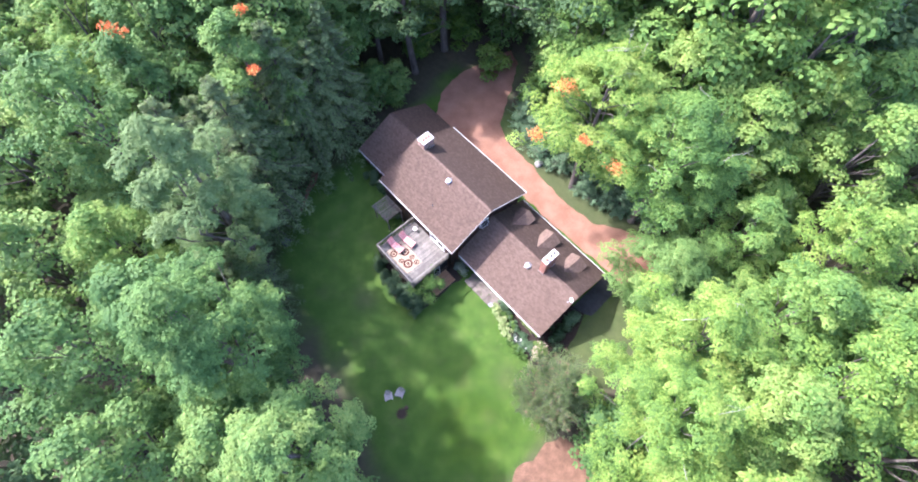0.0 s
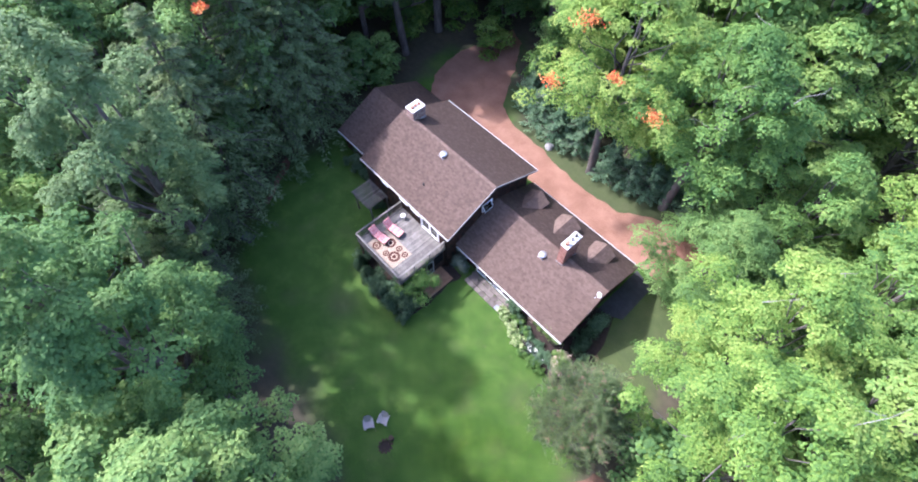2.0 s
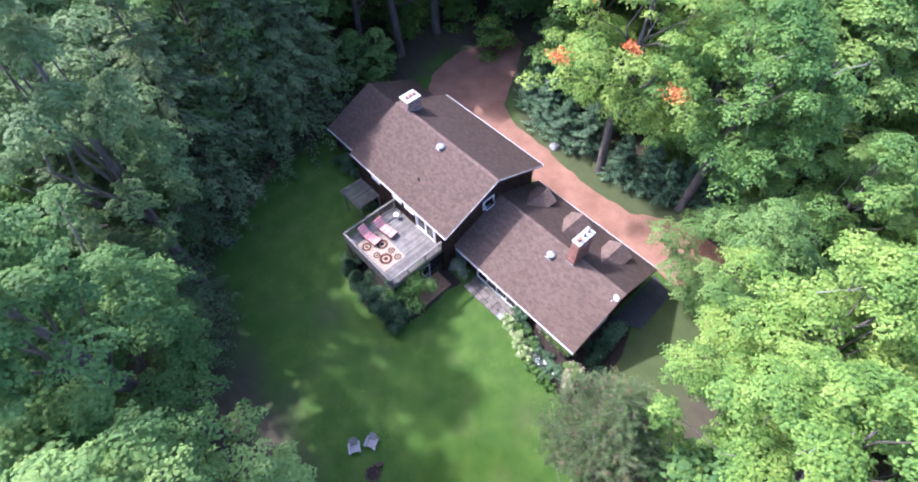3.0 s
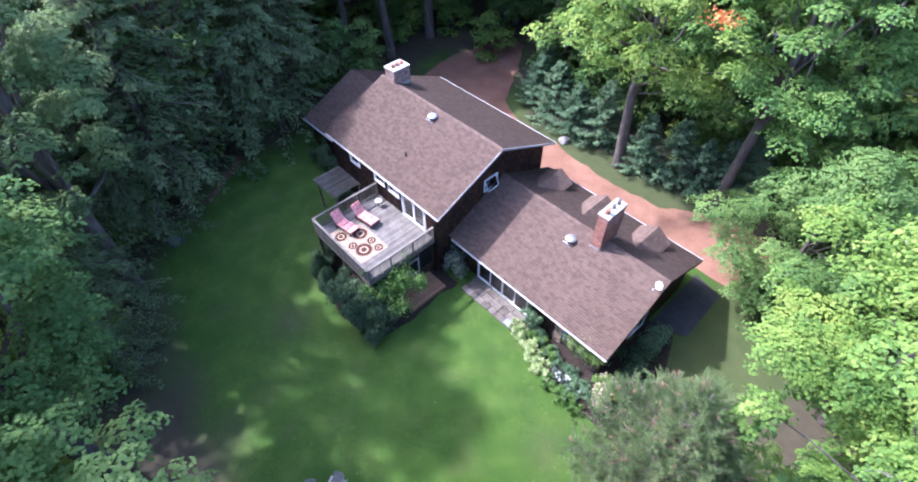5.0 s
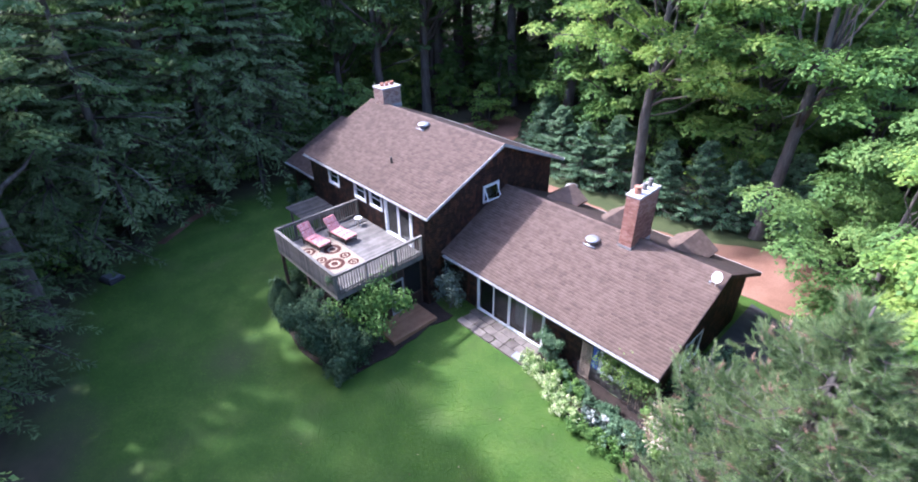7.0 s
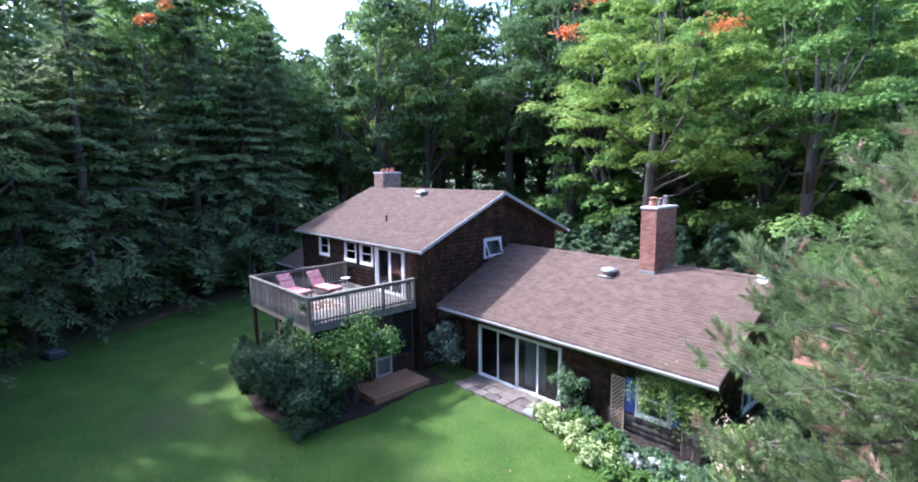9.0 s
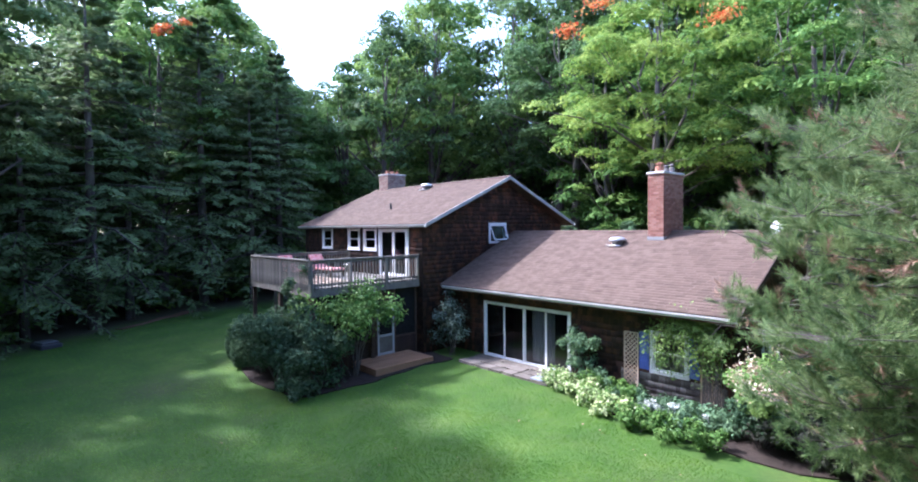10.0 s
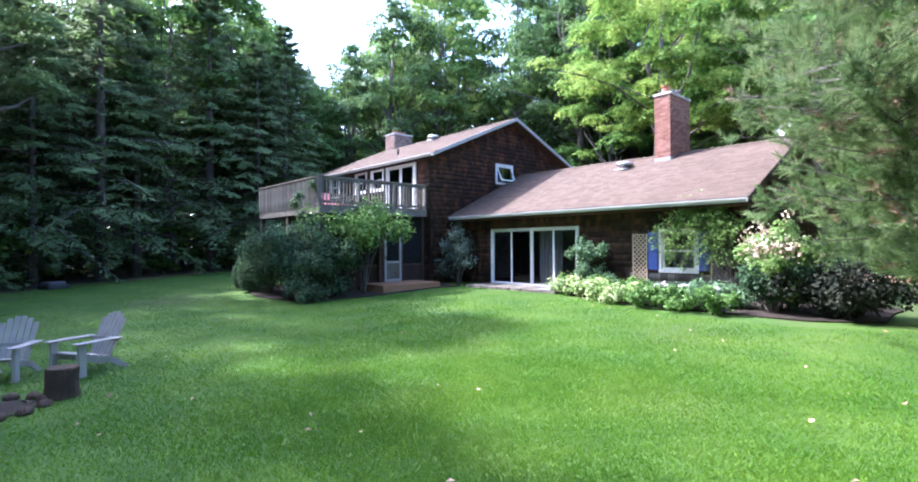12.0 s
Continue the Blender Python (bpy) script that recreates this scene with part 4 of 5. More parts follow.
def conifer(seed, H, R, base, whorls, per, twigs, material, name, label, droop=0.35, tw=(0.42, 0.09), snags=0):
    """A straight trunk with whorls of drooping boughs, each a fan of needled twigs, and bare dead snags below them."""
    rng = np.random.default_rng(seed)
    tree = thing(name, label, "tree")
    P, N, A = [], [], []
    bm = bmesh.new()
    tube(bm, [(0, 0, -0.5), (0, 0, H * 0.4), (0, 0, H * 0.99)], [0.016 * H, 0.011 * H, 0.01], 8)
    part("trunk", bm, M_BARK, tree, smooth=True)
    bm = bmesh.new()
    for w in range(whorls):
        f = w / whorls
        z = base + (H - base) * f ** 0.9
        L0 = R * (1 - f) ** 0.8 + 0.15
        for b in range(per):
            a = rng.uniform(0, math.tau)
            L = L0 * rng.uniform(0.7, 1.15)
            dirv = np.array([math.cos(a), math.sin(a), 0])
            dr = droop * (1 - f * 0.7) * rng.uniform(0.7, 1.3)
            pts = [np.array([0, 0, z]) + dirv * L * t + np.array([0, 0, L * (0.25 * t * (0.4 + f) - dr * t * t + 0.12 * t ** 4)]) for t in (0, 0.5, 1)]
            if b % 2 == 0:
                tube(bm, [tuple(p) for p in pts], [0.012 * L + 0.012, 0.008 * L + 0.008, 0.006], 4)
            t = rng.uniform(0.12, 1, twigs) ** 0.75
            side = np.array([-dirv[1], dirv[0], 0])
            fan = rng.uniform(-1, 1, twigs) * L * 0.3 * (1.15 - t)
            q = np.array([0, 0, z]) + dirv * (L * t)[:, None] + side * fan[:, None]
            q[:, 2] += L * (0.25 * t * (0.4 + f) - dr * t * t + 0.12 * t ** 4) - np.abs(fan) * 0.35 - rng.uniform(0, 0.12, twigs)
            P.append(q)
            N.append(np.array([0, 0, 1.0]) + dirv * 0.55 + rng.normal(0, 0.35, (twigs, 3)))
            A.append(dirv * 0.7 + side * np.sign(fan)[:, None] * 0.8 + np.array([0, 0, -0.35]) + rng.normal(0, 0.25, (twigs, 3)))
    for i in range(snags):
        a, z, L = rng.uniform(0, math.tau), rng.uniform(0.9, base + 1.2), rng.uniform(0.8, 2.3)
        tip = np.array([math.cos(a) * L, math.sin(a) * L, z - rng.uniform(0.1, 0.4) * L])
        limb(bm, (0, 0, z), tip, 0.03, 0.006, rng, sides=4)
        limb(bm, tip * 0.6 + np.array([0, 0, z * 0.4]), tip + rng.normal(0, 0.3, 3), 0.012, 0.004, rng, sides=3)
    tagged(part("branchwork", bm, M_BARK, tree, smooth=True), kind="stuff")
    P, N, A = np.concatenate(P), np.concatenate(N), np.concatenate(A)
    ob = new("needles", leaf_mesh("needles", P, N, tw[0], tw[1], material, rng, A, fold=-0.12))
    ob.parent = tree
    return tree


def bush(name, label, at, R, H, leaves, size, material, seed, category="shrub", stems=7, lumps=14, extra=None, lift=0.0):
    """A shrub: stems and a lumpy mass of leaves with an uneven outline."""
    rng = np.random.default_rng(seed)
    b = thing(name, label, category, at)
    c = rng.normal(0, 0.42, (lumps, 3)) * np.array([R[0], R[1], H * 0.42])
    c[:, 2] += H * 0.55
    c[:, 2] = np.clip(c[:, 2], H * 0.15, H * 0.9) * (1 - lift) + H * 0.8 * lift
    cr = min(R[0], R[1], H) * rng.uniform(0.28, 0.5, lumps)
    k = rng.integers(0, lumps, leaves)
    d = unit(rng.normal(size=(leaves, 3)))
    p = c[k] + d * (cr[k] * rng.uniform(0.3, 1.1, leaves))[:, None]
    p[:, 2] = np.clip(p[:, 2], 0.03, None)
    nrm = d * 0.8 + np.array([0, 0, 0.5]) + rng.normal(0, 0.5, (leaves, 3))
    ob = new("foliage", leaf_mesh("foliage", p, nrm, size, size * 0.6, material, rng))
    ob.parent = b
    bm = bmesh.new()
    for i in range(min(stems, lumps)):
        limb(bm, (rng.normal(0, 0.08), rng.normal(0, 0.08), -0.1), c[i], 0.025, 0.006, rng, sides=5)
    tagged(part("branchwork", bm, M_BARK, b), kind="stuff")
    if extra:
        em, count, er, hmin = extra
        tip = c[rng.integers(0, lumps, count)] + unit(rng.normal(size=(count, 3)) + np.array([0, 0, 0.8])) * cr.mean()
        tip[:, 2] = np.maximum(tip[:, 2], hmin)
        q = np.repeat(tip, 30, 0) + rng.normal(0, er, (count * 30, 3)) * np.array([1, 1, 1.3])
        f = new("bloom", leaf_mesh("bloom", q, rng.normal(size=q.shape), 0.07, 0.06, em, rng))
        f.parent = b
        tagged(f, "cream flower heads", kind="stuff")
    return b


def scaled(m, s, sz=None):
    return m @ Matrix.Diagonal((s, s, sz or s, 1))


# key trees, each built for its place
def place(tree, x, y, rz=0):
    tree.matrix_basis = pose(x, y, ground_z(x, y), 0, 0, rz)
    return tree


place(broadleaf(21, 20.5, 7.0, 8.5, 150, 36000, 0.19, M_LEAF_BRIGHT, label="large sunlit maple turning orange at its tips beside the driveway",
                red=((-1.0, -7.6, 15.4, 0.6), (-1.8, -4.2, 18.0, 0.8), (2.8, -6.5, 17.4, 0.45))), 1.2, 15.6)
place(broadleaf(22, 19.5, 6.4, 8.5, 150, 32000, 0.19, M_LEAF_MID, label="large green maple with one orange cluster beside the driveway",
                red=((-2.2, -6.8, 14.9, 0.7),)), 8.6, 17.2)
place(broadleaf(23, 11.5, 4.6, 1.0, 80, 40000, 0.15, M_LEAF, label="broad young maple at the corner of the driveway"), 15.2, 11.5)
place(broadleaf(24, 19.5, 5.6, 5.0, 95, 56000, 0.16, M_LEAF_BRIGHT, label="tall sunlit maple beside the pine"), 22.8, -1.2)
place(broadleaf(25, 17.5, 5.2, 4.0, 95, 46000, 0.17, M_LEAF_BRIGHT, label="yellow-green maple beyond the end of the house"), 20.5, 6.2)
place(broadleaf(26, 26.0, 5.0, 8.0, 95, 44000, 0.18, M_LEAF, label="tall maple shading the lawn's edge"), -2.4, -21.3)
place(broadleaf(46, 26.5, 4.6, 9.0, 90, 40000, 0.18, M_LEAF_DARK, label="tall maple at the corner of the lawn"), -12.6, -16.3)
place(broadleaf(27, 21.5, 5.0, 5.5, 95, 44000, 0.18, M_LEAF, label="tall maple shading the lawn's edge"), 6.6, -22.0)

place(broadleaf(28, 22.0, 4.8, 7.0, 70, 18000, 0.26, M_LEAF, label="tall maple with red leaf clusters in the wood", red=((-0.9, 1.7, 20.0, 0.5), (3.4, -0.4, 17.8, 0.45))), -23.3, -6.2)
place(broadleaf(29, 21.0, 4.6, 6.5, 70, 17000, 0.26, M_LEAF, label="tall maple with an orange leaf cluster in the wood", red=((-0.5, 0.4, 20.3, 0.8),)), -28.5, -14)

# kinds for the wood round about: finer ones for its edge, coarser ones deep inside
L_DARK, L_BRIGHT = "tall dark green broadleaf tree in the wood", "tall yellow-green sunlit maple in the wood"
WOODS = [broadleaf(31, 19, 4.4, 6, 92, 13000, 0.24, M_LEAF), broadleaf(32, 20, 4.8, 7, 95, 13000, 0.24, M_LEAF_DARK, label=L_DARK), broadleaf(33, 18, 4.2, 5, 85, 12000, 0.24, M_LEAF_DARK, label=L_DARK)]
BRIGHTS = [broadleaf(34, 19, 4.8, 4, 100, 24000, 0.21, M_LEAF_BRIGHT, label=L_BRIGHT), broadleaf(35, 17, 4.6, 3, 95, 23000, 0.21, M_LEAF_MID, label=L_BRIGHT)]
FAR_WOODS = [broadleaf(41, 20, 4.6, 6, 70, 5600, 0.37, M_LEAF), broadleaf(42, 19, 4.4, 5, 70, 5600, 0.37, M_LEAF_DARK, label=L_DARK)]
FAR_BRIGHTS = [broadleaf(43, 19, 4.8, 3, 90, 9000, 0.33, M_LEAF_MID, label=L_BRIGHT)]
SAPLINGS = [broadleaf(44, 6.5, 2.3, 0.4, 34, 2600, 0.27, M_LEAF, "sapling", "leafy young tree in the undergrowth", "sapling"), broadleaf(45, 4.5, 2.0, 0.2, 30, 2200, 0.25, M_LEAF_BRIGHT, "sapling", "leafy young tree in the undergrowth", "sapling")]
SPRUCES = [conifer(36, 18, 4.3, 3.6, 25, 7, 60, M_SPRUCE, "spruce_tree", "dark drooping spruce at the edge of the lawn", 0.55, (0.38, 0.1), 14), conifer(37, 16, 4.0, 2.8, 23, 7, 56, M_SPRUCE, "spruce_tree", "dark drooping spruce at the edge of the lawn", 0.5, (0.38, 0.1), 12)]
FRONT_SPRUCES = [conifer(39, 15, 4.6, 1.7, 24, 8, 80, M_SPRUCE, "spruce_tree", "wide dark spruce with boughs hanging over the lawn's edge", 0.62, (0.36, 0.09), 6)]
FIRS = [conifer(38, 5.2, 2.0, 0.3, 18, 8, 44, M_FIR, "young_fir", "young blue-green fir beside the driveway", 0.1, (0.26, 0.08))]
spots = []


def plant(kinds, x, y, s, rng, keep=True, tall=1.0):
    src = kinds[rng.integers(0, len(kinds))]
    m = scaled(pose(x, y, ground_z(x, y), 0, 0, rng.uniform(0, 360)), s, s * tall * rng.uniform(0.92, 1.08))
    copy_thing(src, m).scale = m.to_scale()
    if keep:
        spots.append((x, y))


rng = np.random.default_rng(77)
for x, y, s in ((-18.8, -10.6, 1.2), (-16.8, -17.0, 1.0), (-21.8, -4.0, 1.2), (-22, 1.5, 1.0), (-21.5, -15, 1.3)):
    plant(SPRUCES, x, y, s, rng)
for x, y, s in ((-17.4, -13.6, 0.95), (-20.4, -8.6, 1.1), (-21.2, -0.9, 1.05), (-22.5, -12.2, 1.15), (-10.6, -18.0, 0.8), (-8.0, -19.3, 0.7)):
    plant(FRONT_SPRUCES, x, y, s, rng)
for x, y, s in ((-6.3, 17.0, 1.1), (-3.8, 16.3, 1.0), (-1.6, 17.0, 1.15), (2.6, 16.2, 0.95), (4.7, 17.0, 1.0), (6.6, 17.2, 0.85), (7.9, 18.2, 0.9), (-8.6, 17.5, 1.0), (-9.6, 19.4, 1.1), (10.4, 18.2, 0.7)):
    plant(FIRS, x, y, s, rng, False)
for x, y, s, k in ((-24.5, 13.5, 1.3, 0), (-25, 19, 1.35, 0), (-21, 28, 1.4, 0), (-14.5, 27, 1.4, 0), (-10.5, 23, 1.25, 0), (-6, 22, 1.3, 1), (4.5, 24, 1.3, 1), (11.5, 24.5, 1.15, 1), (17.5, 18.5, 0.85, 1),
                   (24.5, 13.5, 1.0, 1), (27, 5, 1.05, 1), (29, -3, 1.0, 1), (-7.6, -23.5, 1.1, 2), (2.4, -24.6, 1.0, 2), (-8, -29, 1.1, 2), (-1, -30.5, 1.05, 2), (6, -32, 1.0, 1), (-17, -24, 1.0, 1),
                   (12, -28, 1.0, 0), (19, -27, 1.0, 0), (26, -22, 1.0, 1), (28, -13, 0.9, 1)):
    plant((WOODS, BRIGHTS, WOODS[:1])[k], x, y, s, rng, tall=1.2 if k == 0 and y > 0 else 1.0)
keys = [(1.2, 15.6), (8.6, 17.2), (15.2, 11.5), (22.8, -1.2), (20.5, 6.2), (-2.4, -21.3), (-12.6, -16.3), (6.6, -22.0), (-23.3, -6.2), (-28.5, -14)]
tries = 0
while tries < 6000 and len(spots) < 285:
    tries += 1
    x, y = rng.uniform(-85, 50), rng.uniform(-46, 80)
    d = -inside([(x, y)], CLEARING)[0]
    if d < 4.8 or (13 < x < 26 and y < -5) or (x > 9 and -24 < y < -5 and x < 25) or (y > 0.9 * (x + 110)) or (y > 66 and x > 20):
        continue
    if min((x - a) ** 2 + (y - b) ** 2 for a, b in spots + keys) < (5.8 if d < 16 else 6.8) ** 2:
        continue
    bright = x > -4 and y > 3 and rng.uniform() < 0.75 or (x < -25 and y < -12 and rng.uniform() < 0.6) or (x > 15)
    conif = not bright and x < -14 and y < 10 and d < 16 and rng.uniform() < 0.18
    near = d < 13
    kinds = SPRUCES if conif else ((BRIGHTS if near else FAR_BRIGHTS) if bright else (WOODS if near else FAR_WOODS))
    s = rng.uniform(1.25, 1.6) if x < 12 and y > -14 else rng.uniform(0.85, 1.1)
    if x < 6 and y > 8 and d > 8:
        s *= 1.15
    off = abs(math.degrees(math.atan2(y + 14.8, x - 15.8)) - 152.5)
    if off < 7.5 and x < -10:
        # the canopy dips to a notch of open sky here
        s = min(s, math.hypot(x - 15.8, y + 14.8) * math.tan(math.radians(18.5 + 1.3 * max(off - 1.5, 0))) / 20)
        if s < 0.55:
            continue
    plant(kinds, x, y, s, rng)
rng_tall = np.random.default_rng(12)
for x, y, s in ((-25.5, -19.5, 1.2), (-28.5, -1.0, 1.4), (-28, 3.0, 1.1), (-33.5, -10, 1.3), (-34, -5, 1.4)):
    plant(WOODS[:1], x, y, s, rng_tall, False)
plant(WOODS[:1], -27.8, 10.7, 0.95, rng_tall, False, tall=1.2)
n_under = 0
while n_under < 190:
    x, y = rng.uniform(-50, 30), rng.uniform(-30, 45)
    d = -inside([(x, y)], CLEARING)[0]
    if 2.2 < d < 20 and not (x > 9 and y < -5) and not (-9 < x < 10 and 12 < y < 19):
        plant(SAPLINGS, x, y, rng.uniform(0.7, 1.3), rng, False)
        n_under += 1
for src, (x, y) in zip(WOODS + BRIGHTS + SPRUCES + FRONT_SPRUCES + FIRS + FAR_WOODS + FAR_BRIGHTS + SAPLINGS, ((-30, 24), (-33, 8), (-30, -14), (14, 31), (31, 18), (-26.5, 1.5), (-19.8, -18.5), (-15.6, -18.2), (9.3, 19.5), (-60, 0), (-66, 20), (30, 50), (-23, 7), (-18, 21))):
    src.matrix_basis = pose(x, y, ground_z(x, y), 0, 0, 40)


def distant_woods():
    """The wood's far depth: leaf masses all round, behind the single trees."""
    r = np.random.default_rng(91)
    k = 54000
    a, d = r.uniform(0, math.tau, k), r.uniform(62, 100, k)
    x, y = -8 + d * np.cos(a), 8 + d * np.sin(a)
    z = r.uniform(0, 1, k) ** 1.05 * (15 + 4 * np.sin(9 * a) + 3 * np.sin(23 * a + 1))
    c = np.stack([x, y, z], 1)
    keep = ~((x > 8) & (y < -20) & (d < 70))
    tagged(new("distant_woods", leaf_mesh("distant_woods", c[keep], r.normal(size=(keep.sum(), 3)) + np.array([0, 0, 0.8]), 1.3, 1.0, M_LEAF_DARK, r)), "dense dark green foliage deep in the wood", "woods", kind="stuff")


distant_woods()


def pine(x, y, H, R):
    """An old garden pine: whorled boughs that end in brushes of long needles."""
    rng = np.random.default_rng(51)
    t = thing("pine_tree", "large grey-green pine with long needles at the corner of the lawn", "tree", (x, y, ground_z(x, y)))
    bm = bmesh.new()
    tube(bm, [(0, 0, -0.4), (0.05, 0, H * 0.3), (-0.1, 0.1, H * 0.7), (0, 0, H)], [0.24, 0.19, 0.1, 0.02], 10)
    part("trunk", bm, M_BARK, t, smooth=True)
    bm = bmesh.new()
    tips, dirs = [], []
    for w in range(32):
        f = w / 32
        z = 1.3 + (H - 1.4) * f
        L0 = R * (1 - f ** 1.5) ** 0.9 * (0.5 + 0.5 * min(1, f * 3.2))
        for b in range(6):
            a = rng.uniform(0, math.tau)
            L = max(0.4, L0 * rng.uniform(0.7, 1.1))
            h = np.array([math.cos(a), math.sin(a), 0])
            side = np.array([-h[1], h[0], 0])
            rise = rng.uniform(0.05, 0.35) * (0.5 + f)
            pt = lambda s: np.array([0, 0, z]) + h * L * s + np.array([0, 0, L * (rise * s * s - 0.1 * s)])
            tube(bm, [tuple(pt(s)) for s in (0, 0.4, 0.75, 1)], [0.02 + 0.005 * L, 0.018, 0.011, 0.005], 5)
            for k in range(int(4 + L * 4.4)):
                s = rng.uniform(0.12, 1.0) ** 0.8
                o = pt(s)
                e = o + side * rng.normal(0, 0.19 * L) + h * rng.uniform(0, 0.35) + np.array([0, 0, rng.uniform(-0.1, 0.4)])
                out = unit((e - o + h * 0.25 + np.array([0, 0, 0.2]))[None])[0]
                for spray in range(3):
                    spread = rng.normal(0, 0.13, 3) * (spray > 0)
                    tips.append(e + spread - out * 0.1 * spray)
                    dirs.append(unit((out * 0.3 + spread * 1.8 + np.array([0, 0, 0.05]))[None])[0])
                tube(bm, [tuple(o), tuple(e)], [0.008, 0.004], 3)
    tagged(part("branchwork", bm, M_BARK, t), kind="stuff")
    tips, dirs = np.array(tips), np.array(dirs)
    dry = rng.uniform(size=len(tips)) < 0.04 + 0.12 * (np.sin(tips[:, 0] * 1.7) * np.sin(tips[:, 1] * 1.9 + 1) * np.sin(tips[:, 2] * 1.6) > 0.35)
    for name, sel, m, lab in (("needles", ~dry, M_PINE, ""), ("dry_needles", dry, M_PINE_DRY, "rust-brown dry needles")):
        k = 58
        back = rng.uniform(0, 1, (sel.sum() * k, 1))
        q = np.repeat(tips[sel], k, 0) - np.repeat(dirs[sel], k, 0) * back * 0.34
        d = np.repeat(dirs[sel], k, 0) * (1.05 - 0.5 * back) + unit(rng.normal(size=q.shape)) * (0.45 + 0.4 * back)
        ob = new(name, needle_mesh(name, q, d, 0.16, 0.0055, m, rng))
        ob.parent = t
        if lab:
            tagged(ob, lab)


pine(15.65, -3.75, 10.4, 4.6)

# ---- shrubs and beds ----
def climber():
    """A rose on the lattice that arches over the window and hangs before it."""
    rng = np.random.default_rng(71)
    b = thing("climbing_rose", "airy green climber on the lattice round the blue-shuttered window", "plant", (10.4, -0.28, 0))
    bm = bmesh.new()
    pts = []
    for i in range(26):
        side = rng.uniform(-1.95, 0.75)
        peak = rng.uniform(2.25, 2.75) if side < 0.2 else rng.uniform(1.9, 2.6)
        end = rng.uniform(0.75, 1.9) if side < -0.2 else rng.uniform(1.6, 2.4)
        x0, out = rng.uniform(-0.25, 0.3), rng.uniform(0.0, 0.18)
        line = [(x0, 0, 0), (x0 + rng.normal(0, 0.08), -0.02, 1.1), (x0 * 0.6 + side * 0.25, -0.06 - out * 0.4, peak - 0.15), (side * 0.75, -0.1 - out * 0.8, peak), (side, -0.1 - out, max(end, 0.8))]
        tube(bm, line, [0.014, 0.012, 0.009, 0.006, 0.003], 5)
        for a, c, n in zip(line[1:-1], line[2:], (30, 70, 70)):
            f = rng.uniform(0, 1, (n, 1))
            pts.append(np.array(a) * (1 - f) + np.array(c) * f + rng.normal(0, 1, (n, 3)) * np.array([0.11, 0.08, 0.11]))
    tagged(part("branchwork", bm, M_BARK, b), kind="stuff")
    p = np.concatenate(pts)
    p[:, 1] = np.minimum(p[:, 1], 0.12)
    ob = new("foliage", leaf_mesh("foliage", p, rng.normal(0, 0.7, p.shape) + np.array([0, -0.5, 0.6]), 0.085, 0.055, M_LEAF, rng))
    ob.parent = b


bush("shrub", "dense dark green shrub in front of the deck", (-1.3, -7.3, -0.25), (1.9, 1.1), 2.9, 7500, 0.13, M_SHRUB, 61, lumps=26)
bush("shrub", "dense dark green shrub in front of the deck", (0.0, -6.6, -0.25), (1.4, 1.2), 2.3, 5600, 0.13, M_SHRUB, 62, lumps=22)


def cone_shrub(x, y, H, R, seed):
    """A clipped-looking upright evergreen: a dense cone of small scale leaves."""
    r = np.random.default_rng(seed)
    b = thing("arborvitae", "small dark conical evergreen in the bed by the deck", "shrub", (x, y, ground_z(x, y)))
    n = 6000
    f = 1 - np.sqrt(r.uniform(0, 1, n))
    a = r.uniform(0, math.tau, n)
    rad = R * np.sin(np.pi * np.clip(0.32 + 0.68 * f, 0, 1)) ** 0.8 * (1 + 0.12 * np.sin(4 * a + 9 * f)) * r.uniform(0.75, 1.05, n)
    p = np.stack([rad * np.cos(a), rad * np.sin(a), 0.1 + (H - 0.1) * f], 1)
    d = np.stack([np.cos(a), np.sin(a), np.full(n, 0.3)], 1) + r.normal(0, 0.35, (n, 3))
    ob = new("foliage", leaf_mesh("foliage", p, d, 0.1, 0.05, M_SHRUB, r, np.tile((0, 0, 1.0), (n, 1)) + r.normal(0, 0.3, (n, 3))))
    ob.parent = b
    bm = bmesh.new()
    tube(bm, [(0, 0, -0.1), (0, 0, H * 0.8)], [0.05, 0.01], 7)
    part("trunk", bm, M_BARK, b)


cone_shrub(-4.4, -7.3, 2.1, 0.62, 401)
cone_shrub(-5.7, -7.1, 1.9, 0.58, 402)
bush("shrub", "upright green shrub below the deck", (-3.1, -7.3, -0.25), (1.2, 1.0), 2.3, 4200, 0.12, M_SHRUB, 64, lumps=20)
bush("shrub", "dark green shrub in the shade of the deck", (-6.3, -6.0, -0.2), (0.9, 1.0), 1.6, 2400, 0.12, M_SHRUB, 90, lumps=16)
bush("small_tree", "lime green spreading small tree at the deck railing", (0.0, -5.2, -0.2), (1.5, 1.6), 3.5, 4600, 0.14, M_LIME, 65, "tree", 9, 22, None, 0.6)
bush("shrub", "grey-leaved shrub in the corner of the two wings", (0.35, -0.95, -0.05), (1.0, 0.8), 2.8, 3000, 0.1, M_GREYGREEN, 66, lumps=34)
bush("sapling", "slim green sapling rising past the deck rail", (-1.0, -7.0, -0.22), (0.55, 0.5), 4.4, 1500, 0.12, M_SHRUB, 92, "sapling", 8, 14)
bush("shrub", "low green shrub on the bed's edge", (0.5, -7.6, -0.25), (0.9, 0.6), 0.9, 1500, 0.1, M_SHRUB, 67)
